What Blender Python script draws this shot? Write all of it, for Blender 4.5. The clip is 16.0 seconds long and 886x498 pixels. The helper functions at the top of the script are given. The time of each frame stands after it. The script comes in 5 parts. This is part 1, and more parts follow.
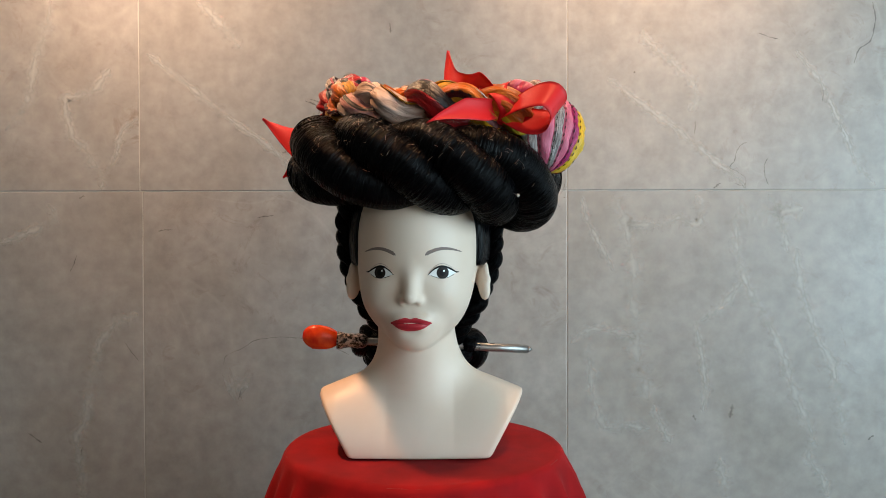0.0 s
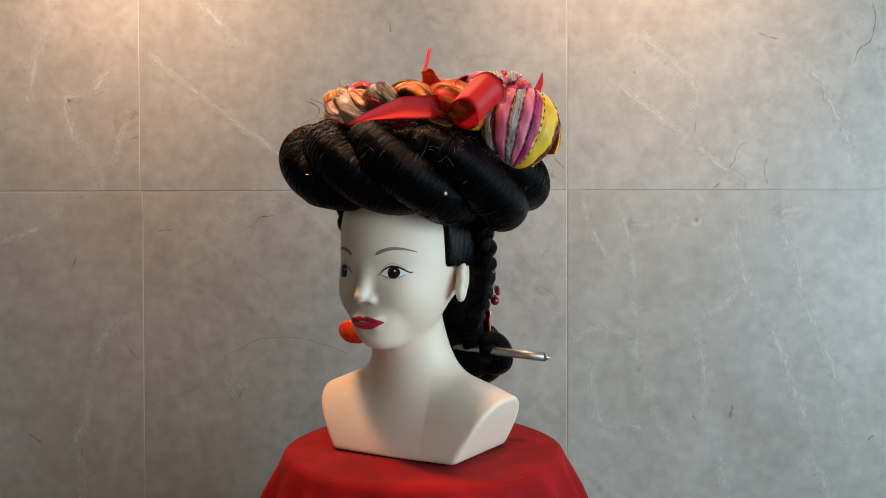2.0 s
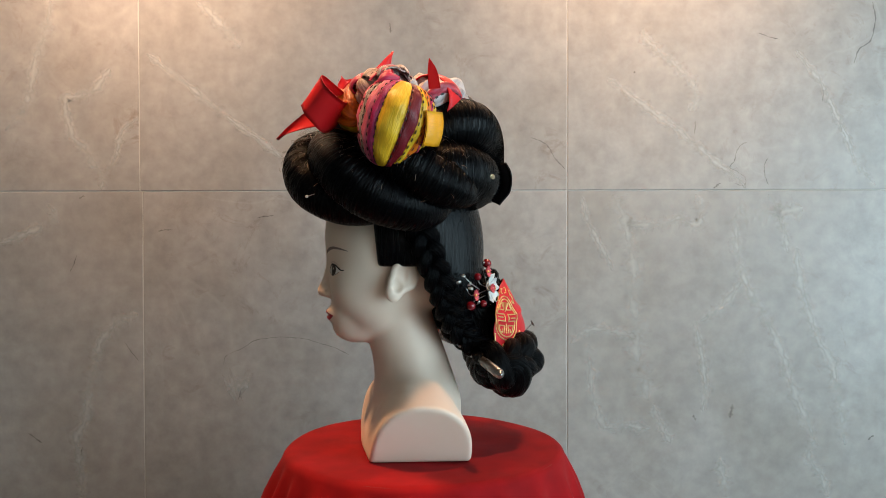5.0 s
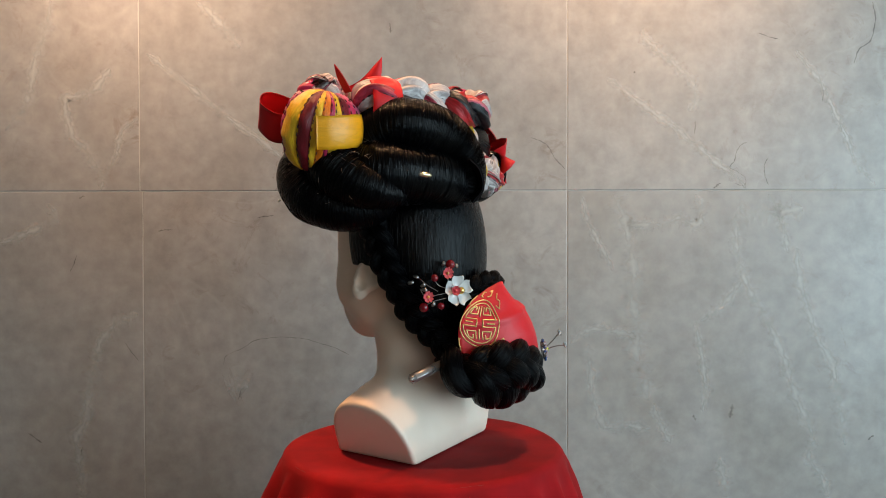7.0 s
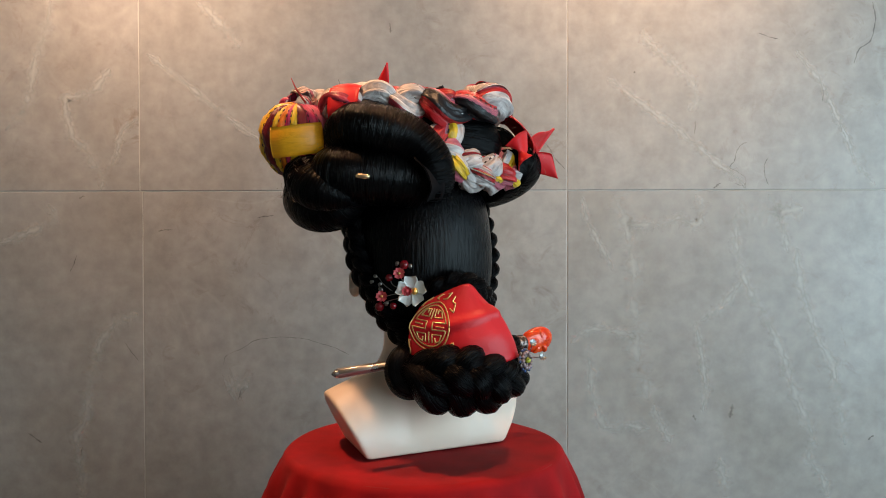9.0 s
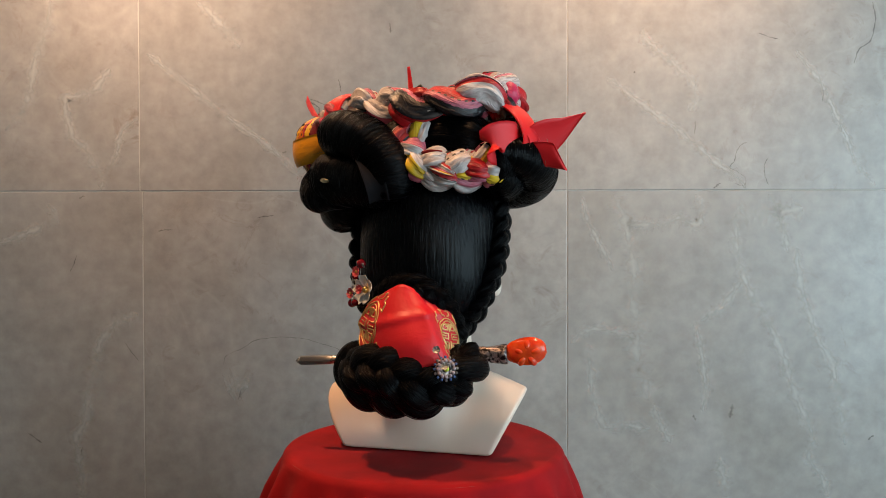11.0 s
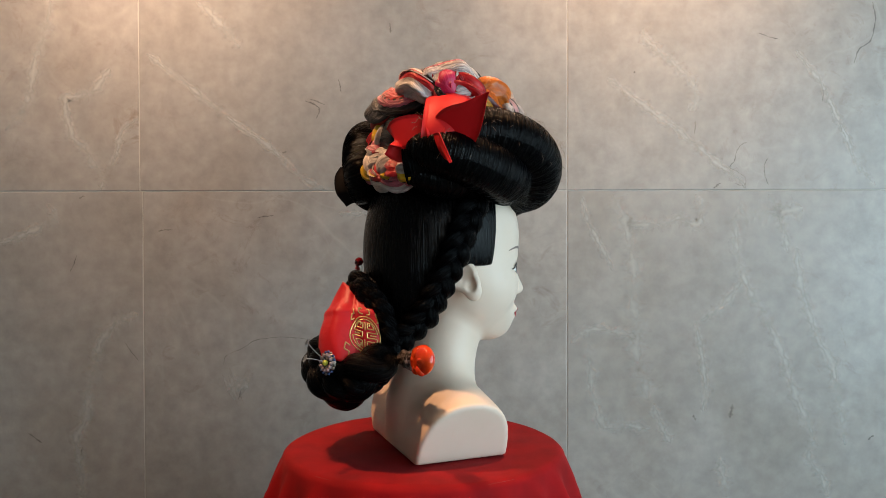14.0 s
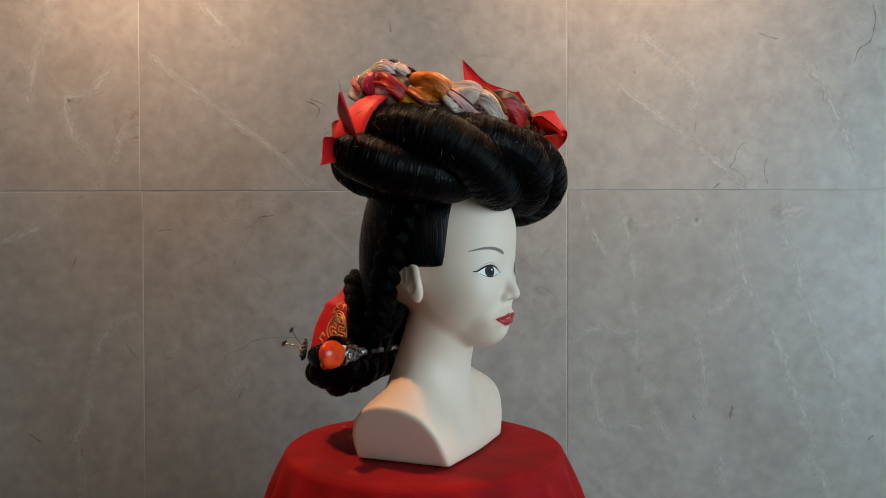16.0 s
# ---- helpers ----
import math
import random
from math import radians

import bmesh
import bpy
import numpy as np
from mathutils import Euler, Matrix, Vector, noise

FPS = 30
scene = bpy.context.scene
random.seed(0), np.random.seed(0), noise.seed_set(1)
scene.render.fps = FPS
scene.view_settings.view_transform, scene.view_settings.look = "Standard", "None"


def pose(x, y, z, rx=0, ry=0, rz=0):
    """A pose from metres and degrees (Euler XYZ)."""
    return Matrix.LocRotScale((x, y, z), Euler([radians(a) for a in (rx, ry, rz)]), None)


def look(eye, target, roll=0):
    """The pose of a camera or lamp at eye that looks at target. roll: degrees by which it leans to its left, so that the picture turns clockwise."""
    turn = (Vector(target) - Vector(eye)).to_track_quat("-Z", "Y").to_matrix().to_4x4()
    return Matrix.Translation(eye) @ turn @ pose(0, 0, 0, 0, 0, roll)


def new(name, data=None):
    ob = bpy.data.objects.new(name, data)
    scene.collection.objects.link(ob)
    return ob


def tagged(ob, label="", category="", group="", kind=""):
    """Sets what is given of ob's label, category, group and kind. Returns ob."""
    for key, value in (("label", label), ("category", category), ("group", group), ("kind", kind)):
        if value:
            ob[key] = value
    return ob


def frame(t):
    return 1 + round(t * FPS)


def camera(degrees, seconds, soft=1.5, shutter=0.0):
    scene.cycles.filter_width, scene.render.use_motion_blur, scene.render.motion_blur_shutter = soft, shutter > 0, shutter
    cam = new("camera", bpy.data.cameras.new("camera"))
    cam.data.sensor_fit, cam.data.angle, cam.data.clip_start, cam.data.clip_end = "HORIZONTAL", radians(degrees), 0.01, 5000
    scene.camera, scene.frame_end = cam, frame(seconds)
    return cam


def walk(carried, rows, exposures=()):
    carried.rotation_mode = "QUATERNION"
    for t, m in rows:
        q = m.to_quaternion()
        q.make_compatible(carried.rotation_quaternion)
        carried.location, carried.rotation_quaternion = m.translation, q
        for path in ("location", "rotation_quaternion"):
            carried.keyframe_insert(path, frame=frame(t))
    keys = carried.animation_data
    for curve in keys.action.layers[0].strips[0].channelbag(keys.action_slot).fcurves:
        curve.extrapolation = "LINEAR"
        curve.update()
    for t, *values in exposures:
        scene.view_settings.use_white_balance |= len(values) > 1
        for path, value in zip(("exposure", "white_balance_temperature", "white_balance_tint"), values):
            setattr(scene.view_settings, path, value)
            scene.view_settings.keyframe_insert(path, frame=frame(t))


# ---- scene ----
# A mannequin bust with a braided ceremonial wig turns on a cloth-covered stand before a marble wall.
TOP = 0.90          # height of the stand's cloth top
EYE = TOP + 0.262   # height of the lens
WALL = 0.48         # face of the marble wall behind the stand

cam = camera(58.45, 16.0, soft=0.8)
EYE_POSE = pose(0.0247, -1.0, EYE, 90 - 0.93, 0, 0) @ pose(0, 0, 0, 0, 0, -0.13)
walk(cam, [(0, EYE_POSE), (16, EYE_POSE)],
     [(0, 0.0), (1.5, 0.0), (3, 0.06), (4.2, 0.14), (6.3, -0.04), (9, -0.08), (13, -0.08), (15.2, -0.1), (15.7, -0.17), (15.9, -0.34), (16, -0.46)])

# turn of the stand: seconds, degrees
TURN = [(0.0, 0.0), (0.5, -5.2), (1.0, -11.3), (1.5, -17.9), (2.0, -27.5), (2.5, -37.1), (3.0, -45.0), (3.5, -53.4),
        (4.0, -61.0), (4.6, -72.6), (5.2, -84.8), (5.8, -97.0), (6.3, -107.0), (7.0, -118.5), (7.5, -125.6), (8.0, -134.8),
        (8.5, -144.2), (9.0, -153.1), (9.6, -165.2), (10.2, -178.0), (10.8, -190.5), (11.3, -200.9), (12.0, -211.5),
        (12.5, -217.6), (13.0, -227.7), (13.5, -239.1), (14.0, -249.9), (14.5, -260.0), (15.0, -271.5), (15.5, -283.0),
        (16.0, -294.5)]
TURNING = []        # the things that turn with the stand

# ---- world and light ----
world = bpy.data.worlds.new("daylight")
scene.world = world
world.use_nodes = True
sky = world.node_tree.nodes.new("ShaderNodeTexSky")
sky.sky_type, sky.sun_disc, sky.sun_elevation, sky.sun_rotation = "NISHITA", False, radians(38), radians(60)
world.node_tree.links.new(sky.outputs[0], world.node_tree.nodes["Background"].inputs[0])
world.node_tree.nodes["Background"].inputs[1].default_value = 0.10
scene.view_settings.exposure = 0.0


def spot(name, place, target, watts, colour, cone, blend, size):
    data = bpy.data.lights.new(name, "SPOT")
    data.energy, data.color, data.spot_size, data.spot_blend, data.shadow_soft_size = watts, colour, radians(cone), blend, size
    ob = new(name, data)
    ob.matrix_world = look(place, target)
    return ob


def area(name, place, target, watts, colour, w, h):
    data = bpy.data.lights.new(name, "AREA")
    data.shape, data.size, data.size_y, data.energy, data.color = "RECTANGLE", w, h, watts, colour
    ob = new(name, data)
    ob.matrix_world = look(place, target)
    return ob


WX, EX, SY = -2.4, 2.4, -3.2
WARM = (1.0, 0.54, 0.27)
WASH = (1.0, 0.65, 0.42)
SPOTS = [(-0.52, 0.22, 335), (0.38, 0.22, 265)]
CEIL = 2.5
for sx, sy, watts in SPOTS:
    spot("downlight_beam", (sx, sy, CEIL - 0.05), (sx, WALL, 2.16), watts, WASH, 83, 1.0, 0.03)
spot("downlight_beam", (-0.56, -0.14, CEIL - 0.05), (-0.05, -0.02, 1.0), 98, WARM, 30, 0.8, 0.04)
spot("downlight_beam", (0.46, -0.20, CEIL - 0.05), (0.02, -0.03, 1.0), 50, WARM, 28, 0.9, 0.05)
# daylight through the window wall on the camera's right
area("window_and_fill_light", (2.32, -1.5, 1.25), (0.0, -0.5, 1.1), 86, (0.605, 0.862, 1.0), 2.6, 1.7)
# weak warm fill added behind the camera to brighten the face
area("window_and_fill_light", (1.35, SY - 0.02, 1.75), (0.0, 0.0, 1.5), 12, (1.0, 0.86, 0.74), 1.5, 1.3)


# ---- materials ----
def material(name, colour, rough=0.5, metal=0.0, spec=0.5):
    m = bpy.data.materials.new(name)
    m.use_nodes = True
    b = m.node_tree.nodes["Principled BSDF"]
    b.inputs["Base Color"].default_value = (*colour, 1)
    b.inputs["Roughness"].default_value, b.inputs["Metallic"].default_value = rough, metal
    b.inputs["Specular IOR Level"].default_value = spec
    return m


def node(m, kind, **inputs):
    n = m.node_tree.nodes.new(kind)
    for key, value in inputs.items():
        n.inputs[key.replace("_", " ")].default_value = value
    return n


def wire(m, a, b):
    m.node_tree.links.new(a, b)


def bsdf(m):
    return m.node_tree.nodes["Principled BSDF"]


def coords(m, scale=(1, 1, 1), output="Object"):
    c = node(m, "ShaderNodeTexCoord")
    p = node(m, "ShaderNodeMapping", Scale=scale)
    wire(m, c.outputs[output], p.inputs["Vector"])
    return p.outputs[0]


def ramp(m, source, stops):
    r = node(m, "ShaderNodeValToRGB")
    while len(r.color_ramp.elements) < len(stops):
        r.color_ramp.elements.new(0.5)
    for e, (at, c) in zip(r.color_ramp.elements, stops):
        e.position, e.color = at, (*c, 1) if len(c) == 3 else c
    wire(m, source, r.inputs[0])
    return r.outputs[0]


def mixed(m, fac, a, b, mode="MIX"):
    n = node(m, "ShaderNodeMix")
    n.data_type, n.blend_type = "RGBA", mode
    for sock, value in ((n.inputs[0], fac), (n.inputs[6], a), (n.inputs[7], b)):
        if hasattr(value, "is_output"):
            wire(m, value, sock)
        else:
            sock.default_value = value if not isinstance(value, tuple) else (*value, 1)[:4]
    return n.outputs[2]


def relief(m, source, strength, distance=0.002):
    n = node(m, "ShaderNodeBump", Strength=strength, Distance=distance)
    wire(m, source, n.inputs["Height"])
    wire(m, n.outputs[0], bsdf(m).inputs["Normal"])
    return n


def grain(m, vector, scale, detail=4.0, rough=0.55, distort=0.0):
    n = node(m, "ShaderNodeTexNoise", Scale=scale, Detail=detail, Roughness=rough, Distortion=distort)
    wire(m, vector, n.inputs["Vector"])
    return n.outputs[0]


def marble_material():
    m = material("grey_beige_marble", (0.4, 0.36, 0.32), 0.32)
    v = coords(m)
    info = node(m, "ShaderNodeObjectInfo")
    add = node(m, "ShaderNodeVectorMath")
    add.operation = "ADD"
    wire(m, v, add.inputs[0])
    wire(m, info.outputs["Random"], add.inputs[1])
    v2 = add.outputs[0]
    base = ramp(m, grain(m, v2, 2.2, 6), [(0.3, (0.344, 0.320, 0.296)), (0.7, (0.412, 0.384, 0.356))])
    fine = ramp(m, grain(m, v2, 38, 5), [(0.25, (0.80, 0.79, 0.78)), (0.75, (1.09, 1.08, 1.07))])
    c = mixed(m, 1.0, base, fine, "MULTIPLY")
    cloud = ramp(m, grain(m, v2, 8.5, 7, 0.62, 0.8), [(0.34, (0.91, 0.89, 0.87)), (0.60, (1.02, 1.02, 1.02))])
    c = mixed(m, 1.0, c, cloud, "MULTIPLY")
    rust = ramp(m, grain(m, v2, 16, 6, 0.7, 1.5), [(0.55, (0, 0, 0)), (0.68, (0.6,) * 3)])
    rust = mixed(m, 1.0, rust, ramp(m, grain(m, v2, 2.7, 2), [(0.5, (0, 0, 0)), (0.66, (1, 1, 1))]), "MULTIPLY")
    c = mixed(m, rust, c, (0.20, 0.145, 0.105))
    # hairline veins, light and dark, along the zero lines of warped noise
    for scale, width, tint, amount, warp in ((1.5, 0.008, (0.62, 0.58, 0.53), 0.14, 0.6), (2.3, 0.006, (0.62, 0.58, 0.53), 0.1, 1.2)):
        n = grain(m, v2, scale, 3, 0.5, warp)
        band = ramp(m, n, [(0.5 - width, (0, 0, 0)), (0.5, (1, 1, 1)), (0.5 + width, (0, 0, 0))])
        gate = ramp(m, grain(m, v2, 2.6, 2), [(0.48, (0, 0, 0)), (0.62, (amount,) * 3)])
        c = mixed(m, mixed(m, 1.0, band, gate, "MULTIPLY"), c, tint)
    wire(m, c, bsdf(m).inputs["Base Color"])
    wire(m, ramp(m, grain(m, v2, 9, 3), [(0.3, (0.28,) * 3), (0.7, (0.42,) * 3)]), bsdf(m).inputs["Roughness"])
    relief(m, grain(m, v2, 60, 3), 0.04, 0.001)
    return m


MARBLE = marble_material()
GROUT = material("pale_grout", (0.50, 0.47, 0.43), 0.8)
PLASTER = material("taupe_plaster", (0.30, 0.26, 0.22), 0.9)
relief(PLASTER, grain(PLASTER, coords(PLASTER), 40, 4), 0.1)
FLOORING = material("brown_stone_floor", (0.22, 0.17, 0.13), 0.4)
wire(FLOORING, ramp(FLOORING, grain(FLOORING, coords(FLOORING), 3, 6), [(0.3, (0.16, 0.12, 0.09)), (0.7, (0.28, 0.22, 0.17))]), bsdf(FLOORING).inputs["Base Color"])


# ---- mesh helpers ----
def mesh_object(name, verts, faces, mats, parent=None, smooth=True, label="", uvs=None, slots=None):
    me = bpy.data.meshes.new(name)
    me.from_pydata([tuple(v) for v in verts], [], [tuple(f) for f in faces])
    for mat in (mats if isinstance(mats, (list, tuple)) else [mats]):
        me.materials.append(mat)
    if slots is not None:
        me.polygons.foreach_set("material_index", np.asarray(slots, dtype=np.int32))
    if uvs is not None:
        layer = me.uv_layers.new(name="strand")
        index = np.zeros(len(me.loops), dtype=np.int32)
        me.loops.foreach_get("vertex_index", index)
        layer.data.foreach_set("uv", np.asarray(uvs, dtype=np.float32)[index].ravel())
    me.validate()
    me.polygons.foreach_set("use_smooth", [smooth] * len(me.polygons))
    me.update()
    ob = new(name, me)
    ob.parent = parent
    if label:
        ob["label"] = label
    return ob


def part(name, bm, mat, parent, label="", smooth=False):
    me = bpy.data.meshes.new(name)
    bm.to_mesh(me)
    bm.free()
    for one in (mat if isinstance(mat, (list, tuple)) else [mat]):
        me.materials.append(one)
    me.polygons.foreach_set("use_smooth", [smooth] * len(me.polygons))
    ob = new(name, me)
    ob.parent = parent
    if label:
        ob["label"] = label
    return ob


def box(bm, x0, x1, y0, y1, z0, z1, bevel=0.0):
    r = bmesh.ops.create_cube(bm, size=1, matrix=Matrix.Translation(((x0 + x1) / 2, (y0 + y1) / 2, (z0 + z1) / 2)) @ Matrix.Diagonal((x1 - x0, y1 - y0, z1 - z0, 1)))
    if bevel:
        edges = list({e for v in r["verts"] for e in v.link_edges})
        bmesh.ops.bevel(bm, geom=edges, offset=bevel, segments=2, affect="EDGES", profile=0.5)
    return bm


def thing(name, place, label, category, group="", turning=True):
    """An empty at a thing's base; what turns is listed, to be keyed at the end."""
    ob = new(name)
    ob.location = place
    tagged(ob, label, category, group)
    if turning:
        TURNING.append(ob)
    return ob


def catmull(points, count):
    """An even, smooth run of places through the given points."""
    p = np.array(points, float)
    p = np.vstack([2 * p[0] - p[1], p, 2 * p[-1] - p[-2]])
    out = []
    for i in range(1, len(p) - 2):
        t = np.linspace(0, 1, 24, endpoint=False)[:, None]
        a, b, c, d = p[i - 1], p[i], p[i + 1], p[i + 2]
        out.append(0.5 * (2 * b + (c - a) * t + (2 * a - 5 * b + 4 * c - d) * t ** 2 + (3 * b - a - 3 * c + d) * t ** 3))
    out = np.vstack(out + [p[-2][None]])
    s = np.concatenate([[0], np.cumsum(np.linalg.norm(np.diff(out[:, :3], axis=0), axis=1))])
    u = np.linspace(0, s[-1], count)
    return np.stack([np.interp(u, s, out[:, k]) for k in range(out.shape[1])], 1)


def frames_along(path, up=(0, 0, 1)):
    """Tangent, side and upper direction at each place of a path, carried along without twist."""
    t = np.gradient(path, axis=0)
    t /= np.linalg.norm(t, axis=1)[:, None] + 1e-12
    n = np.zeros_like(t)
    cur = np.array(up, float)
    for i in range(len(t)):
        cur = cur - t[i] * (cur @ t[i])
        if np.linalg.norm(cur) < 1e-6:
            cur = np.cross(t[i], (1, 0.3, 0.2))
        cur /= np.linalg.norm(cur)
        n[i] = cur
    return t, np.cross(t, n), n


def tube_data(path, radius, sides=18, flat=1.0, cap=True, up=(0, 0, 1), lump=0.0, seed=0, roll=0.0, pleat=0.0):
    """Vertices, faces and strand coordinates of a tube: radius is one number or one for each place; flat squeezes it along its upper direction."""
    path = np.asarray(path, float)
    n = len(path)
    rad = np.broadcast_to(np.asarray(radius, float), (n,))
    _, side, upper = frames_along(path, up)
    ang = np.linspace(0, 2 * math.pi, sides + 1) + roll
    rng = np.random.RandomState(seed)
    rr = np.ones((n, sides + 1))
    if lump:
        s = np.linspace(0, 1, n)[:, None]
        for _ in range(4):
            rr += lump * np.sin(rng.randint(1, 5) * ang[None] + rng.uniform(2, 14) * s + rng.uniform(0, 6))
    if pleat:
        s = np.linspace(0, 1, n)[:, None]
        rr += pleat * np.abs(np.sin(3.5 * ang[None] + rng.uniform(-3, 3) * s + rng.uniform(0, 6))) + 0.5 * pleat * np.sin(9 * ang[None] + rng.uniform(-5, 5) * s)
    v = path[:, None] + rad[:, None, None] * rr[..., None] * (np.cos(ang)[None, :, None] * side[:, None] + flat * np.sin(ang)[None, :, None] * upper[:, None])
    v = v.reshape(-1, 3)
    s = np.concatenate([[0], np.cumsum(np.linalg.norm(np.diff(path, axis=0), axis=1))])
    w = sides + 1
    uv = np.stack([np.repeat(s, w), np.tile(np.linspace(0, 1, w), n)], 1)
    f = []
    for i in range(n - 1):
        for j in range(sides):
            f.append((i * w + j, (i + 1) * w + j, (i + 1) * w + j + 1, i * w + j + 1))
    if cap:
        f.append(tuple(range(sides)))
        f.append(tuple(range((n - 1) * w, n * w - 1))[::-1])
    return v, f, uv


def merge(pieces):
    V, F, U, off = [], [], [], 0
    for v, f, u in pieces:
        V.append(v)
        U.append(u)
        F += [tuple(i + off for i in q) for q in f]
        off += len(v)
    return np.vstack(V), F, np.vstack(U)


def tube(name, path, radius, mat, parent, label="", **kw):
    v, f, uv = tube_data(path, radius, **kw)
    return mesh_object(name, v, f, mat, parent, True, label, uv)


def tapered(n, r, ends=0.25, least=0.25):
    """Radii of a strand that thins towards both ends."""
    s = np.linspace(0, 1, n)
    e = np.clip(np.minimum(s, 1 - s) / ends, 0, 1)
    return r * (least + (1 - least) * np.sqrt(1 - (1 - e) ** 2))


# ---- the room ----
def structure(name, bm, mat, label, smooth=False):
    return tagged(part(name, bm, mat, None, smooth=smooth), label, "", "", "structure")


structure("floor", box(bmesh.new(), WX, EX, SY, WALL + 0.2, -0.1, 0.0), FLOORING, "brown polished stone floor")
structure("ceiling", box(bmesh.new(), WX, EX, SY, WALL + 0.2, CEIL, CEIL + 0.1), PLASTER, "plain taupe plaster ceiling")
structure("wall_west", box(bmesh.new(), WX - 0.12, WX, SY, WALL + 0.2, 0, CEIL), PLASTER, "plain taupe plaster wall")
# unseen south wall, its opening added for the front fill
bm = bmesh.new()
box(bm, WX, 0.55, SY - 0.12, SY, 0, CEIL)
box(bm, 2.15, EX, SY - 0.12, SY, 0, CEIL)
box(bm, 0.55, 2.15, SY - 0.12, SY, 0, 1.05)
box(bm, 0.55, 2.15, SY - 0.12, SY, 2.45, CEIL)
structure("wall_south", bm, PLASTER, "taupe plaster wall with an opening for the added fill light")
bm = bmesh.new()
box(bm, EX, EX + 0.12, SY, -2.9, 0, CEIL)
box(bm, EX, EX + 0.12, -0.1, WALL + 0.2, 0, CEIL)
box(bm, EX, EX + 0.12, -2.9, -0.1, 0, 0.3)
box(bm, EX, EX + 0.12, -2.9, -0.1, 2.4, CEIL)
structure("wall_east", bm, PLASTER, "plaster wall with a wide window opening")
back = structure("wall_north", box(bmesh.new(), WX, EX, WALL + 0.0012, WALL + 0.2, 0, CEIL), GROUT, "wall of large grey-beige polished marble tiles")
TILE_X = [-2.139, -1.340, -0.541, 0.257, 1.056, 1.855]
TILE_Z = [-0.35, 0.449, 1.247, 2.046]
xs = [WX] + TILE_X + [EX]
zs = [0.0] + TILE_Z[1:] + [CEIL]
for i in range(len(xs) - 1):
    for j in range(len(zs) - 1):
        g = 0.0009
        x0, x1 = xs[i] + g, xs[i + 1] - g
        if j < 2 and abs(xs[i] + 0.541) < 0.01:
            x0 += 0.005
        if j < 2 and abs(xs[i + 1] + 0.541) < 0.01:
            x1 += 0.005
        bm = box(bmesh.new(), x0, x1, WALL + random.uniform(0, 0.0002), WALL + 0.008, zs[j] + g, zs[j + 1] - g, 0.0008)
        tile = part("marble_tile", bm, MARBLE, back)


# ---- veins and cracks of the marble: filled seams a hair's breadth proud of the polish ----
def seam_material(name, colour, strength):
    """Stone filling that fades towards its edges and comes and goes along its length."""
    m = material(name, colour, 0.4)
    c = node(m, "ShaderNodeTexCoord")
    sep = node(m, "ShaderNodeSeparateXYZ")
    wire(m, c.outputs["UV"], sep.inputs[0])
    edge = ramp(m, sep.outputs[1], [(0.0, (0, 0, 0)), (0.5, (strength,) * 3), (1.0, (0, 0, 0))])
    mottle = ramp(m, grain(m, coords(m), 28, 5, 0.65), [(0.30, (0.25,) * 3), (0.58, (1, 1, 1))])
    wire(m, mixed(m, 1.0, edge, mottle, "MULTIPLY"), bsdf(m).inputs["Alpha"])
    return m


VEIN = seam_material("pale_calcite_vein", (0.62, 0.59, 0.545), 0.62)
CRACK = seam_material("dark_stone_crack", (0.15, 0.105, 0.08), 0.6)
SEAMS = random.Random(8)


def seam(name, points, width, mat, wander):
    n = max(8, int(len(points) * 9))
    p = catmull([(x, z, 0.0) for x, z in points], n)
    t = np.gradient(p[:, :2], axis=0)
    t /= np.linalg.norm(t, axis=1)[:, None] + 1e-9
    side = np.stack([-t[:, 1], t[:, 0]], 1)
    ph = [SEAMS.uniform(0, 6) for _ in range(4)]
    s = np.arange(n)
    off = wander * (np.sin(s * 0.45 + ph[0]) + 0.6 * np.sin(s * 1.3 + ph[1]))
    half = width * 0.5 * (1 + 0.35 * np.sin(s * 0.7 + ph[2]) + 0.25 * np.sin(s * 1.7 + ph[3])) * np.clip(np.minimum(s, n - 1 - s) / 3 + 0.15, 0, 1)
    mid = p[:, :2] + off[:, None] * side
    V, U = [], []
    for i in range(n):
        for k, e in enumerate((-1, 0, 1)):
            q = mid[i] + side[i] * half[i] * e
            V.append((q[0], WALL - 0.00016, q[1]))
            U.append((i / n, k / 2))
    F = [(i * 3 + k, i * 3 + k + 1, i * 3 + k + 4, i * 3 + k + 3) for i in range(n - 1) for k in (0, 1)]
    mesh_object(name, V, F, mat, back, True, "", U)


def vein(points, width):
    seam("marble_vein", points, width * 2.9, VEIN, 0.0007)


def crack(points, width):
    seam("marble_crack", points, width * 1.15, CRACK, 0.0005)


vein([(-0.705, 1.602), (-0.710, 1.560), (-0.735, 1.486), (-0.743, 1.434), (-0.759, 1.397), (-0.791, 1.360)], 0.0095)
vein([(-0.527, 1.502), (-0.485, 1.471), (-0.432, 1.429), (-0.380, 1.387), (-0.327, 1.350), (-0.285, 1.318), (-0.243, 1.276), (-0.196, 1.250)], 0.0063)
vein([(-0.432, 1.602), (-0.390, 1.560), (-0.363, 1.528), (-0.353, 1.513)], 0.0085)
vein([(-0.595, 1.476), (-0.622, 1.439), (-0.654, 1.423), (-0.677, 1.423), (-0.677, 1.392), (-0.665, 1.350), (-0.644, 1.327), (-0.612, 1.276), (-0.613, 1.250)], 0.0085)
vein([(-0.543, 1.385), (-0.575, 1.355), (-0.586, 1.308), (-0.607, 1.281)], 0.0063)
vein([(-0.804, 1.150), (-0.761, 1.165), (-0.703, 1.197), (-0.713, 1.223)], 0.0085)
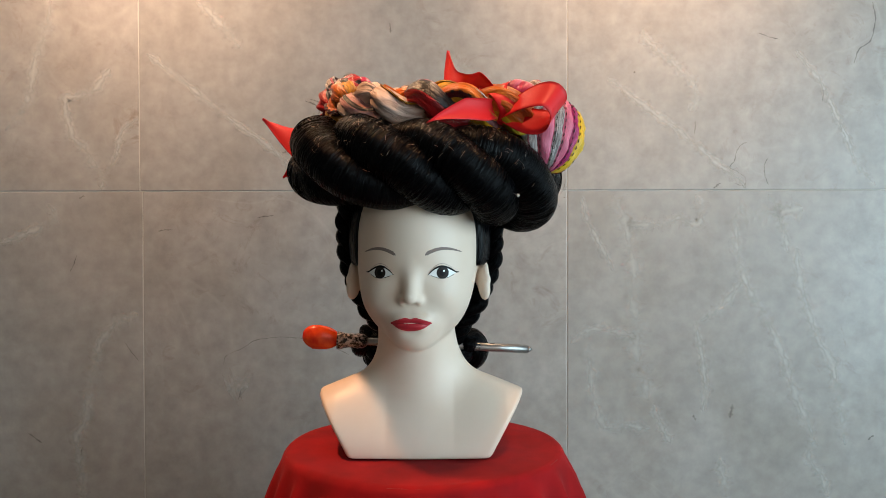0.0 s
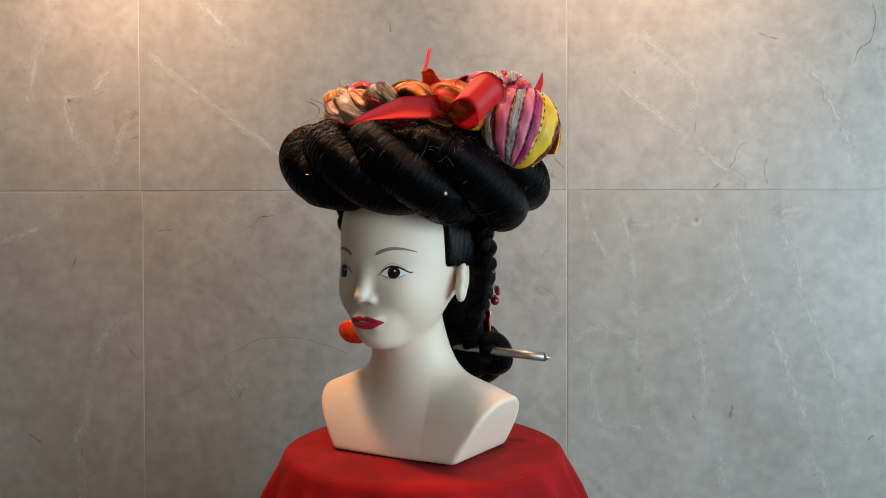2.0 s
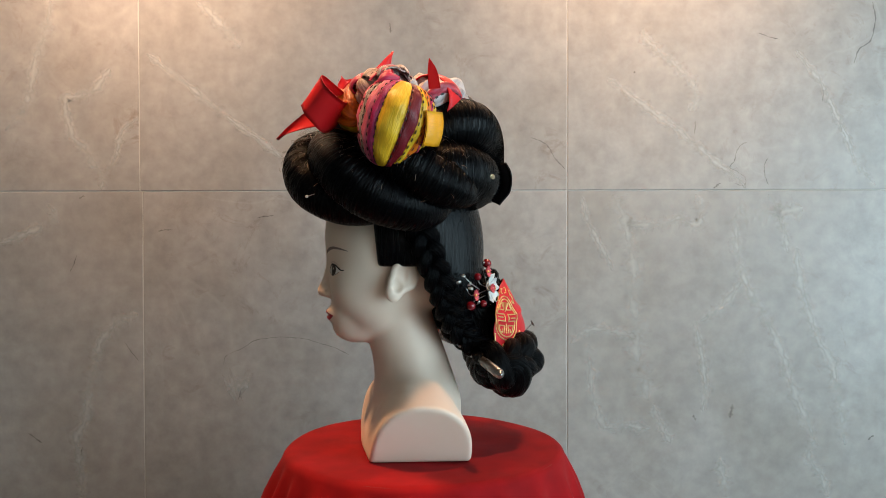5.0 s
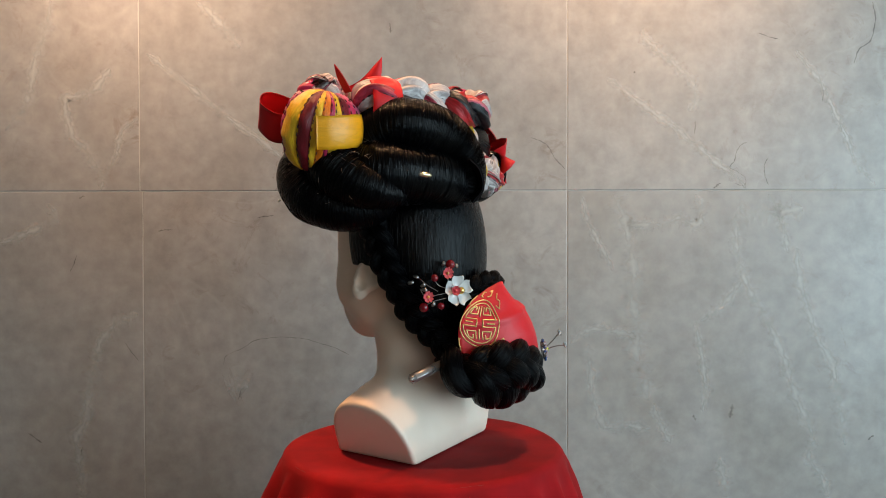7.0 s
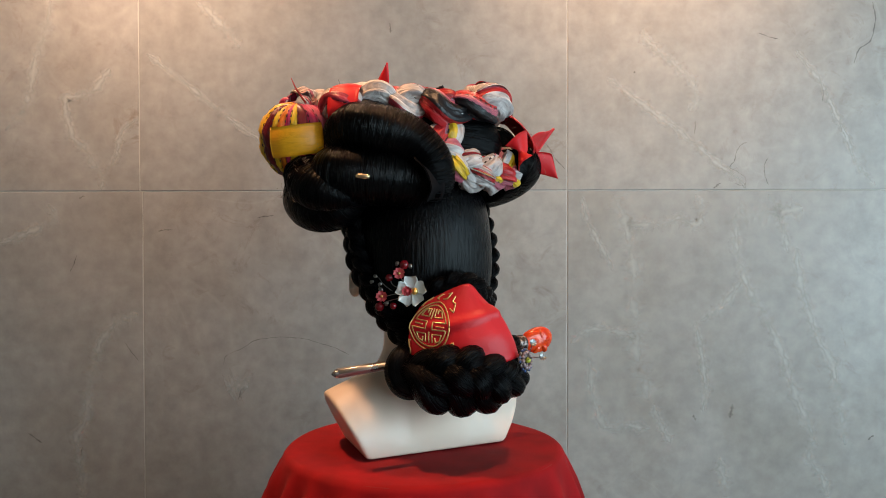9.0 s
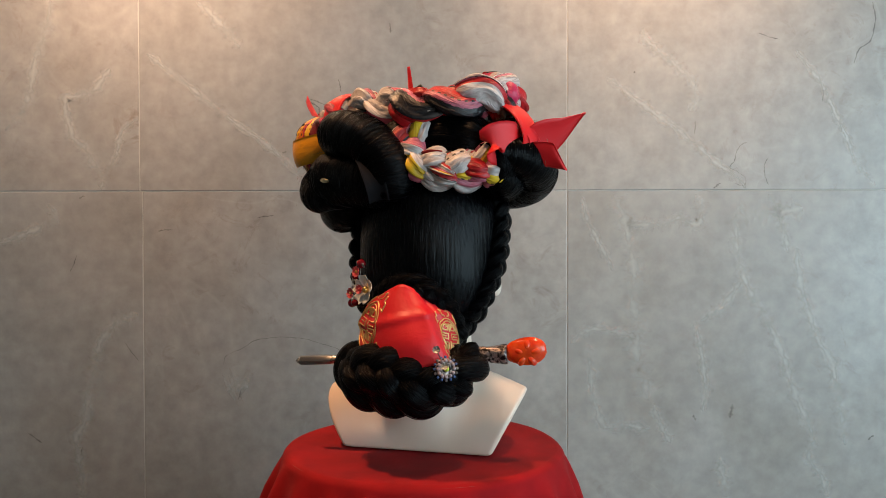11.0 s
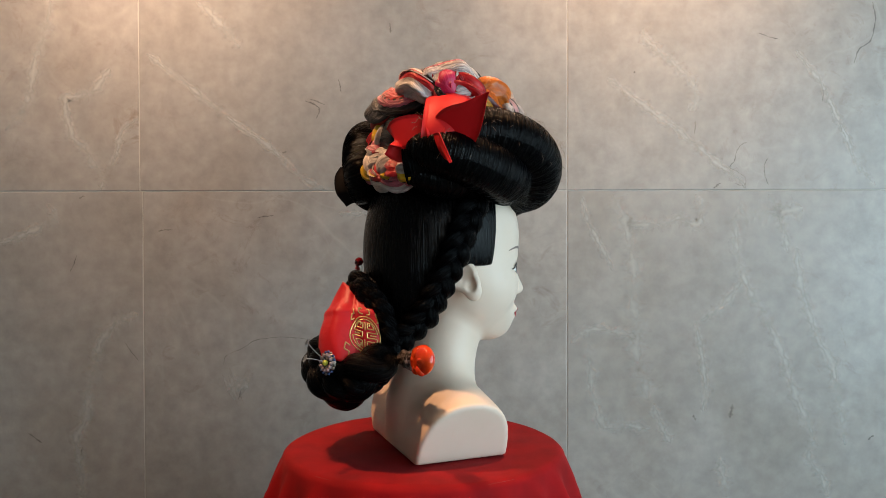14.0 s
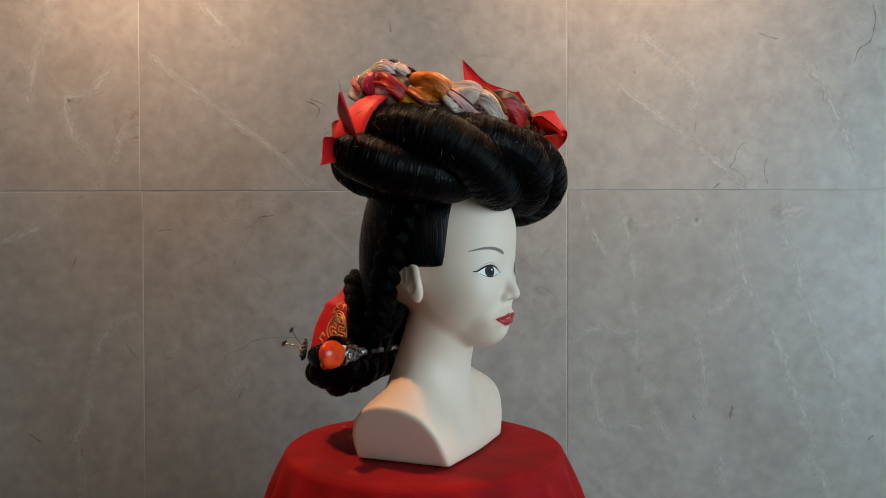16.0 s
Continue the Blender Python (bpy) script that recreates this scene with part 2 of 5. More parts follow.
vein([(-0.546, 1.017), (-0.567, 1.010), (-0.593, 0.996), (-0.615, 0.970), (-0.626, 0.927), (-0.639, 0.874), (-0.647, 0.821), (-0.664, 0.784), (-0.659, 0.736), (-0.651, 0.672)], 0.0106)
vein([(0.397, 1.549), (0.404, 1.528), (0.431, 1.502), (0.463, 1.476), (0.492, 1.444), (0.494, 1.413), (0.486, 1.392)], 0.0085)
vein([(0.331, 1.455), (0.368, 1.429), (0.410, 1.397), (0.463, 1.360), (0.505, 1.324), (0.543, 1.292), (0.580, 1.266), (0.590, 1.250)], 0.0074)
vein([(0.683, 1.507), (0.715, 1.465), (0.731, 1.444), (0.780, 1.339), (0.796, 1.297), (0.833, 1.255)], 0.0063)
vein([(0.342, 1.239), (0.358, 1.208), (0.367, 1.181), (0.374, 1.139), (0.382, 1.097), (0.378, 1.033), (0.391, 0.991), (0.386, 0.948), (0.402, 0.885), (0.410, 0.853)], 0.0137)
vein([(0.367, 1.183), (0.432, 1.183), (0.464, 1.194), (0.501, 1.183), (0.508, 1.213), (0.497, 1.239)], 0.0095)
vein([(0.570, 1.197), (0.601, 1.204), (0.675, 1.208), (0.696, 1.215)], 0.0148)
vein([(0.570, 1.197), (0.575, 1.139), (0.586, 1.086), (0.607, 1.044), (0.634, 1.001), (0.656, 0.948), (0.677, 0.885), (0.699, 0.832), (0.721, 0.778)], 0.0095)
vein([(0.721, 0.778), (0.710, 0.746), (0.732, 0.714), (0.748, 0.670)], 0.0085)
vein([(0.686, 1.139), (0.692, 1.076), (0.708, 1.023), (0.724, 0.970), (0.751, 0.927), (0.768, 0.842), (0.779, 0.768)], 0.0095)
vein([(0.264, 0.959), (0.296, 0.986), (0.359, 0.980), (0.386, 0.970)], 0.0085)
vein([(0.296, 0.959), (0.301, 0.906), (0.307, 0.853), (0.328, 0.805), (0.360, 0.808), (0.413, 0.800)], 0.0095)
vein([(0.418, 0.848), (0.429, 0.816), (0.450, 0.773)], 0.0074)
vein([(0.497, 1.001), (0.507, 0.948), (0.516, 0.885), (0.513, 0.832)], 0.0074)
vein([(0.581, 1.076), (0.549, 1.033), (0.507, 1.001)], 0.0074)
vein([(0.542, 0.746), (0.551, 0.704), (0.557, 0.670)], 0.0095)
vein([(0.633, 1.239), (0.649, 1.213), (0.665, 1.160), (0.670, 1.128)], 0.0074)
vein([(0.284, 1.234), (0.295, 1.192), (0.322, 1.139), (0.343, 1.097)], 0.0063)
vein([(-0.382, 0.874), (-0.356, 0.885), (-0.340, 0.879)], 0.0169)
vein([(-0.085, 1.202), (-0.127, 1.204), (-0.170, 1.204)], 0.0053)
crack([(-0.508, 1.173), (-0.481, 1.176)], 0.0026)
crack([(-0.387, 0.922), (-0.382, 0.938), (-0.350, 0.954), (-0.318, 0.970), (-0.255, 0.973), (-0.212, 0.964), (-0.181, 0.954), (-0.149, 0.940)], 0.0015)
crack([(-0.754, 0.794), (-0.727, 0.775)], 0.0032)
crack([(-0.572, 0.964), (-0.546, 0.929)], 0.0021)
crack([(-0.659, 1.128), (-0.672, 1.097)], 0.0021)
crack([(-0.653, 0.768), (-0.656, 0.752)], 0.0032)
crack([(0.595, 1.337), (0.577, 1.327), (0.569, 1.303), (0.561, 1.289), (0.574, 1.281), (0.588, 1.271), (0.588, 1.255), (0.569, 1.260)], 0.0023)
crack([(0.529, 1.250), (0.543, 1.260)], 0.0042)
crack([(0.632, 1.308), (0.624, 1.287), (0.632, 1.255)], 0.0021)
crack([(0.825, 1.596), (0.830, 1.560), (0.820, 1.523), (0.799, 1.507), (0.791, 1.481)], 0.0027)
crack([(0.610, 1.539), (0.652, 1.526)], 0.0021)
crack([(0.496, 1.376), (0.494, 1.350)], 0.0021)
crack([(0.734, 1.434), (0.733, 1.411)], 0.0021)
crack([(0.567, 0.846), (0.562, 0.819)], 0.0074)
crack([(0.391, 0.917), (0.390, 0.906)], 0.0053)
crack([(0.493, 0.826), (0.498, 0.815)], 0.0042)
crack([(0.821, 0.778), (0.832, 0.787)], 0.0037)
crack([(-0.232, 1.415), (-0.206, 1.402), (-0.211, 1.381)], 0.0032)
crack([(-0.169, 1.455), (-0.164, 1.429)], 0.0021)
crack([(-0.074, 1.560), (-0.071, 1.539)], 0.0032)
crack([(-0.323, 1.197), (-0.291, 1.202)], 0.0026)
crack([(-0.655, 1.234), (-0.644, 1.239)], 0.0032)
crack([(0.381, 1.468), (0.383, 1.465)], 0.0042)
crack([(0.189, 1.345), (0.216, 1.334), (0.237, 1.303), (0.253, 1.287)], 0.0026)
crack([(-0.222, 1.418), (-0.195, 1.408)], 0.0026)
crack([(-0.275, 1.318), (-0.266, 1.320)], 0.0032)


# ---- implicit surfaces ----
def ellipsoid(p, c, r):
    q = p - np.array(c)
    r = np.array(r)
    k0 = np.linalg.norm(q / r, axis=-1)
    k1 = np.linalg.norm(q / (r * r), axis=-1) + 1e-9
    return k0 * (k0 - 1) / k1


def capsule(p, a, b, ra, rb):
    a, b = np.array(a, float), np.array(b, float)
    h = np.clip(((p - a) @ (b - a)) / ((b - a) @ (b - a)), 0, 1)
    return np.linalg.norm(p - a - h[..., None] * (b - a), axis=-1) - (ra + (rb - ra) * h)


def join(a, b, k):
    h = np.clip(0.5 + 0.5 * (b - a) / k, 0, 1)
    return b + (a - b) * h - k * h * (1 - h)


def common(a, b, k):
    return -join(-a, -b, k)


def yawed(p, degrees, centre):
    c, s = math.cos(radians(-degrees)), math.sin(radians(-degrees))
    q = p - np.array(centre)
    return np.stack([c * q[..., 0] - s * q[..., 1], s * q[..., 0] + c * q[..., 1], q[..., 2]], -1)


def polygonise(field, low, high, step):
    """Quads of the zero surface of a field, one vertex in each crossed cell."""
    axes = [np.arange(a, b + step, step) for a, b in zip(low, high)]
    nx, ny, nz = (len(a) for a in axes)
    d = np.empty((nx, ny, nz), np.float32)
    for i, x in enumerate(axes[0]):
        g = np.stack(np.meshgrid([x], axes[1], axes[2], indexing="ij"), -1)
        d[i] = field(g.reshape(-1, 3)).reshape(ny, nz)
    inside = d < 0
    total = np.zeros((nx - 1, ny - 1, nz - 1, 3), np.float32)
    count = np.zeros((nx - 1, ny - 1, nz - 1), np.float32)
    for axis in range(3):
        o = [k for k in range(3) if k != axis]
        a = [slice(None)] * 3
        b = [slice(None)] * 3
        a[axis], b[axis] = slice(0, -1), slice(1, None)
        da, db = d[tuple(a)], d[tuple(b)]
        cross = (da < 0) != (db < 0)
        t = np.where(cross, da / np.where(cross, da - db, 1), 0)
        for u in (0, 1):
            for w in (0, 1):
                s = [slice(None)] * 3
                s[o[0]] = slice(u, None if u else -1)
                s[o[1]] = slice(w, None if w else -1)
                c = cross[tuple(s)]
                off = np.zeros(c.shape + (3,), np.float32)
                off[..., axis] = t[tuple(s)]
                off[..., o[0]], off[..., o[1]] = u, w
                total += off * c[..., None]
                count += c
    cell = count > 0
    index = -np.ones(cell.shape, np.int64)
    index[cell] = np.arange(cell.sum())
    ijk = np.argwhere(cell)
    verts = (ijk + total[cell] / count[cell][:, None]) * step + np.array([a[0] for a in axes])
    faces = []
    for axis in range(3):
        o = [(axis + 1) % 3, (axis + 2) % 3]
        a = [slice(1, -1)] * 3
        b = [slice(1, -1)] * 3
        a[axis], b[axis] = slice(0, -1), slice(1, None)
        ia, ib = inside[tuple(a)], inside[tuple(b)]
        for flip, hit in ((False, ia & ~ib), (True, ~ia & ib)):
            at = np.argwhere(hit)
            if not len(at):
                continue
            at[:, o[0]] += 1
            at[:, o[1]] += 1
            quad = []
            for u, w in ((0, 0), (1, 0), (1, 1), (0, 1)):
                q = at.copy()
                q[:, o[0]] -= 1 - u
                q[:, o[1]] -= 1 - w
                quad.append(index[q[:, 0], q[:, 1], q[:, 2]])
            quad = np.stack(quad, 1)
            faces.append(quad[:, ::-1] if flip else quad)
    return verts, np.vstack(faces)


# ---- the mannequin: base at z = 0, face towards -y ----
HEAD = (-0.004, -0.02, 0.0)     # pivot of the head's slight turn
HEAD_TURN = -4.5


def head_field(p):
    """Head in its own frame: x across, y back, z up, centred on the pivot."""
    q = p.copy()
    q[..., 0] = np.abs(q[..., 0])
    d = ellipsoid(q, (0, -0.005, 0.262), (0.0765, 0.098, 0.098))
    d = join(d, ellipsoid(q, (0, -0.036, 0.209), (0.067, 0.060, 0.075)), 0.018)
    d = join(d, ellipsoid(q, (0, -0.067, 0.1475), (0.024, 0.0245, 0.0175)), 0.022)
    d = join(d, ellipsoid(q, (0.029, -0.06, 0.197), (0.024, 0.028, 0.026)), 0.02)
    d = join(d, ellipsoid(q, (0, -0.076, 0.166), (0.03, 0.021, 0.02)), 0.014)
    d = -join(-d, ellipsoid(q, (0.033, -0.115, 0.2215), (0.019, 0.0165, 0.0105)), 0.012)
    d = join(d, ellipsoid(q, (0.0350, -0.0705, 0.2205), (0.017, 0.0152, 0.0125)), 0.004)
    d = join(d, capsule(q, (0, -0.089, 0.232), (0, -0.1045, 0.1945), 0.0050, 0.0080), 0.011)
    d = join(d, ellipsoid(q, (0.0088, -0.0965, 0.1905), (0.0054, 0.0072, 0.0050)), 0.005)
    d = -join(-d, ellipsoid(q, (0.0058, -0.1015, 0.1848), (0.0032, 0.0045, 0.0022)), 0.003)
    d = -join(-d, ellipsoid(q, (0, -0.1035, 0.1785), (0.0026, 0.006, 0.006)), 0.004)
    # lips: two soft rolls with a groove between
    d = join(d, ellipsoid(q, (0.0065, -0.0925, 0.1685), (0.0135, 0.0085, 0.0042)), 0.006)
    d = join(d, ellipsoid(q, (0, -0.0915, 0.1605), (0.016, 0.0085, 0.0048)), 0.006)
    d = -join(-d, ellipsoid(q, (0, -0.1025, 0.1645), (0.022, 0.0042, 0.0009)), 0.003)
    d = -join(-d, ellipsoid(q, (0, -0.1035, 0.1525), (0.014, 0.007, 0.0035)), 0.007)
    # ears
    e = yawed(q, 20, (0.0775, -0.010, 0.2105))
    tilt = e.copy()
    tilt[..., 1] = e[..., 1] * math.cos(0.25) + e[..., 2] * math.sin(0.25) * -1
    tilt[..., 2] = e[..., 1] * math.sin(0.25) + e[..., 2] * math.cos(0.25)
    ear = ellipsoid(tilt, (0.0005, 0.0025, 0.0060), (0.0074, 0.0190, 0.0195))
    ear = join(ear, ellipsoid(tilt, (0, -0.0055, -0.0125), (0.0066, 0.0110, 0.0150)), 0.006)
    ear = -join(-ear, ellipsoid(tilt, (0.0085, 0.0020, 0.0065), (0.0075, 0.0152, 0.0158)), 0.0012)
    ear = -join(-ear, ellipsoid(tilt, (0.0078, -0.0050, -0.0060), (0.0080, 0.0078, 0.0100)), 0.0015)
    ear = join(ear, capsule(tilt, (0.0012, 0.0085, -0.008), (0.0012, 0.0050, 0.013), 0.0024, 0.0018), 0.002)
    ear = join(ear, ellipsoid(tilt, (0.0020, -0.0135, -0.004), (0.0036, 0.0036, 0.0050)), 0.003)
    return join(d, ear, 0.003)


def bust_field(p):
    x, y, z = p[..., 0] + 0.003, p[..., 1], p[..., 2]
    ax = np.sqrt(x * x + 0.0004)
    high = 0.0755 + np.clip(0.12 - ax, -0.02, 0.2) * 0.42
    half = np.where(y < -0.0145, 0.0595 + 0.006 * np.clip(1 - ax / 0.1, 0, 1), 0.0585)
    e = 1.55 + 0.65 * np.clip((ax - 0.045) / 0.06, 0, 1)
    n = (np.abs((y + 0.0145) / half) ** e + np.abs(z / high) ** e) ** (1 / e)
    d = (n - 1) * 0.055
    # collar bones and the hollow between them
    q = np.stack([ax, y, z], -1)
    d = join(d, capsule(q, (0.014, -0.048, 0.066), (0.085, -0.030, 0.076), 0.004, 0.003), 0.012)
    d = -join(-d, ellipsoid(q, (0, -0.062, 0.075), (0.013, 0.012, 0.010)), 0.012)
    neck = capsule(p * np.array((0.93, 1, 1)), (-0.004, 0.0, 0.055), (-0.008, -0.034, 0.165), 0.0445, 0.0435)
    d = join(d, neck, 0.028)
    for n3, at in (((0.872, -0.101, -0.476), (0.0865, -0.016, 0)), ((-0.875, -0.05, -0.476), (-0.0915, -0.010, 0))):
        d = common(d, (p - np.array(at)) @ np.array(n3), 0.006)
    d = common(d, (p - np.array((0, 0.046, 0))) @ np.array((0, 0.995, -0.10)), 0.008)
    return common(d, -z, 0.004)


def mannequin_field(p):
    return join(bust_field(p), head_field(yawed(p, HEAD_TURN, HEAD)), 0.006)


def porcelain(name, colour):
    m = material(name, colour, 0.42, 0, 0.45)
    v = coords(m)
    c = mixed(m, ramp(m, grain(m, v, 14, 5), [(0.4, (0, 0, 0)), (0.8, (0.35,) * 3)]), colour, (colour[0] * 0.86, colour[1] * 0.8, colour[2] * 0.72))
    wire(m, c, bsdf(m).inputs["Base Color"])
    wire(m, ramp(m, grain(m, v, 30, 4), [(0.3, (0.36,) * 3), (0.7, (0.5,) * 3)]), bsdf(m).inputs["Roughness"])
    relief(m, grain(m, v, 220, 2), 0.03, 0.0005)
    return m


SKIN = porcelain("ivory_moulded_plastic", (0.74, 0.605, 0.495))
LIP = material("red_lip_paint", (0.42, 0.018, 0.03), 0.42)
LIPLINE = material("dark_lip_line", (0.16, 0.008, 0.012), 0.5)
BROW = material("brown_brow_paint", (0.21, 0.155, 0.135), 0.7)
LASH = material("black_eye_paint", (0.004, 0.003, 0.003), 0.5, 0, 0.15)
EYEWHITE = material("white_eye_paint", (0.78, 0.78, 0.76), 0.2)
IRIS = material("dark_brown_iris_paint", (0.012, 0.007, 0.005), 0.45, 0, 0.2)
CREASE = material("eyelid_crease_paint", (0.36, 0.26, 0.22), 0.6)


def mannequin():
    v, f = polygonise(mannequin_field, (-0.15, -0.15, -0.004), (0.145, 0.10, 0.365), 0.0018)
    V, F, S = [v], [f], [np.zeros(len(f), int)]
    count = len(v)

    def paint(outline_x, outline_z, slot, lift):
        """A film of paint on the face: columns of the outline between two edges, laid on the surface."""
        nonlocal count
        x, z = np.asarray(outline_x, float), np.asarray(outline_z, float)
        rows, cols = x.shape
        q = np.stack([x.ravel(), np.full(x.size, -0.135), z.ravel()], -1)
        for _ in range(60):
            q[:, 1] += np.clip(head_field(q), -0.01, 0.01) * 0.7
        q[:, 1] -= lift
        c, s = math.cos(radians(HEAD_TURN)), math.sin(radians(HEAD_TURN))
        w = np.stack([c * q[:, 0] - s * q[:, 1] + HEAD[0], s * q[:, 0] + c * q[:, 1] + HEAD[1], q[:, 2]], -1)
        idx = np.arange(x.size).reshape(rows, cols) + count
        quads = np.stack([idx[:-1, :-1], idx[:-1, 1:], idx[1:, 1:], idx[1:, :-1]], -1).reshape(-1, 4)
        V.append(w)
        F.append(quads)
        S.append(np.full(len(quads), slot))
        count += x.size

    def band(x, low, high, slot, lift, rows=6):
        t = np.linspace(0, 1, rows)[:, None]
        paint(np.repeat(x[None], rows, 0), low[None] * (1 - t) + high[None] * t, slot, lift)

    def disc(cx, cz, rx, rz, slot, lift, top=None):
        t = np.linspace(0.001, 1, 7)[:, None]
        a = np.linspace(0, 2 * math.pi, 33)[None]
        x, z = cx + rx * t * np.cos(a), cz + rz * t * np.sin(a)
        if top is not None:
            z = np.minimum(z, top(x))
        paint(x, z, slot, lift)

    u = np.linspace(0, 1, 33)
    for side in (-1, 1):
        cx, cz = 0.0350 * side, 0.2205
        ux = side * (u - 0.5) * 0.030 + cx            # inner to outer corner
        arch = np.sin(math.pi * u ** 0.9)
        upper = cz - 0.0015 + 0.0074 * arch + 0.002 * u
        lower = cz - 0.0015 - 0.0052 * np.sin(math.pi * u ** 1.15) + 0.002 * u
        order = slice(None) if side > 0 else slice(None, None, -1)
        X, LO, UP = ux[order], lower[order], upper[order]
        band(X, LO, UP, 5, 0.0004)
        lid = lambda x: np.interp(x, X, UP)
        disc(cx + side * 0.0005, cz + 0.0006, 0.0067, 0.0067, 6, 0.0006, lid)
        disc(cx + side * 0.0005, cz + 0.0006, 0.0034, 0.0034, 4, 0.0008, lid)
        # highlight of the eye, put on as a dot of the white paint
        disc(cx + 0.002, cz + 0.0026, 0.0011, 0.0011, 5, 0.0010)
        ul = np.linspace(-0.03, 1.10, 37)             # lash line with a tail
        lx = side * (ul - 0.5) * 0.030 + cx
        la = cz - 0.0015 + 0.0074 * np.sin(math.pi * np.clip(ul, 0, 1) ** 0.9) + 0.002 * ul
        thick = 0.0019 * np.sin(math.pi * np.clip((ul + 0.06) / 1.26, 0, 1)) ** 0.7 + 0.0001
        o = slice(None) if side > 0 else slice(None, None, -1)
        band(lx[o], (la - 0.0003)[o], (la + thick)[o], 4, 0.0008, 4)
        lo = np.interp(ul, u, lower)
        band(lx[4:-6][o], (lo - 0.0005)[4:-6][o], (lo + 0.0001)[4:-6][o], 4, 0.0007, 3)
        cr = la + 0.0036 * np.sin(math.pi * np.clip(ul, 0, 1)) ** 0.6
        band(lx[3:-5][o], cr[3:-5][o], (cr + 0.0006)[3:-5][o], 7, 0.0004, 3)
        b = np.linspace(0, 1, 33)                     # brow
        bx = side * (0.0165 + 0.0395 * b)
        bz = 0.2412 + 0.0070 * np.sin(math.pi * b ** 0.9 * 0.86)
        bt = 0.0043 * (1 - b) ** 0.5 * np.clip(b / 0.06, 0.35, 1) + 0.0003
        band(bx[o], (bz - bt / 2)[o], (bz + bt / 2)[o], 3, 0.0004, 4)
    m = np.linspace(-1, 1, 49)                         # lips
    lx = 0.0233 * m
    bow = 0.1645 + 0.0072 * (1 - np.abs(m) ** 1.7) - 0.0020 * np.exp(-(m / 0.14) ** 2) + 0.0006 * np.abs(m)
    seam = 0.1645 + 0.0008 * np.cos(3.2 * m) - 0.0006 * np.exp(-(m / 0.2) ** 2)
    low = 0.1645 - 0.0090 * (1 - np.abs(m) ** 2.2) + 0.0002
    band(lx, seam, bow, 1, 0.0004, 7)
    band(lx, low, seam, 1, 0.0004, 8)
    band(lx * 0.97, seam - 0.00025, seam + 0.00025, 2, 0.0007, 3)

    ob = mesh_object("mannequin_bust", np.vstack(V), np.vstack(F).tolist(), [SKIN, LIP, LIPLINE, BROW, LASH, EYEWHITE, IRIS, CREASE], None, True, slots=np.concatenate(S))
    ob.location = (0, 0, TOP)
    tagged(ob, "ivory plastic display bust with painted eyes, brows and red lips", "mannequin")
    TURNING.append(ob)
    return ob


mannequin()


# ---- the stand ----
def velvet(name, colour, dark):
    m = material(name, colour, 0.85, 0, 0.2)
    bsdf(m).inputs["Sheen Weight"].default_value = 0.04
    bsdf(m).inputs["Sheen Roughness"].default_value = 0.4
    bsdf(m).inputs["Sheen Tint"].default_value = (1, 0.25, 0.22, 1)
    v = coords(m)
    wire(m, ramp(m, grain(m, v, 18, 5), [(0.3, dark), (0.7, colour)]), bsdf(m).inputs["Base Color"])
    relief(m, grain(m, v, 700, 3), 0.25, 0.0006)
    return m


VELVET = velvet("red_velvet", (0.29, 0.0012, 0.004), (0.18, 0.0008, 0.0025))
WOOD = material("dark_wood", (0.09, 0.05, 0.03), 0.5)
relief(WOOD, grain(WOOD, coords(WOOD, (4, 4, 60)), 4, 4), 0.1)


def stand():
    t = thing("pedestal_stand", (0, 0, 0), "round pedestal stand hidden under a red velvet cloth", "stand")
    bm = bmesh.new()
    bmesh.ops.create_cone(bm, cap_ends=True, segments=64, radius1=0.172, radius2=0.172, depth=0.03, matrix=Matrix.Translation((0, 0, TOP - 0.019)))
    part("tabletop", bm, WOOD, t, smooth=False)
    bm = bmesh.new()
    bmesh.ops.create_cone(bm, cap_ends=True, segments=32, radius1=0.035, radius2=0.03, depth=TOP - 0.06, matrix=Matrix.Translation((0, 0, (TOP - 0.034) / 2 + 0.012)))
    part("column", bm, WOOD, t, smooth=True)
    bm = bmesh.new()
    bmesh.ops.create_cone(bm, cap_ends=True, segments=64, radius1=0.16, radius2=0.15, depth=0.03, matrix=Matrix.Translation((0, 0, 0.015)))
    part("base_plate", bm, WOOD, t, smooth=False)


stand()


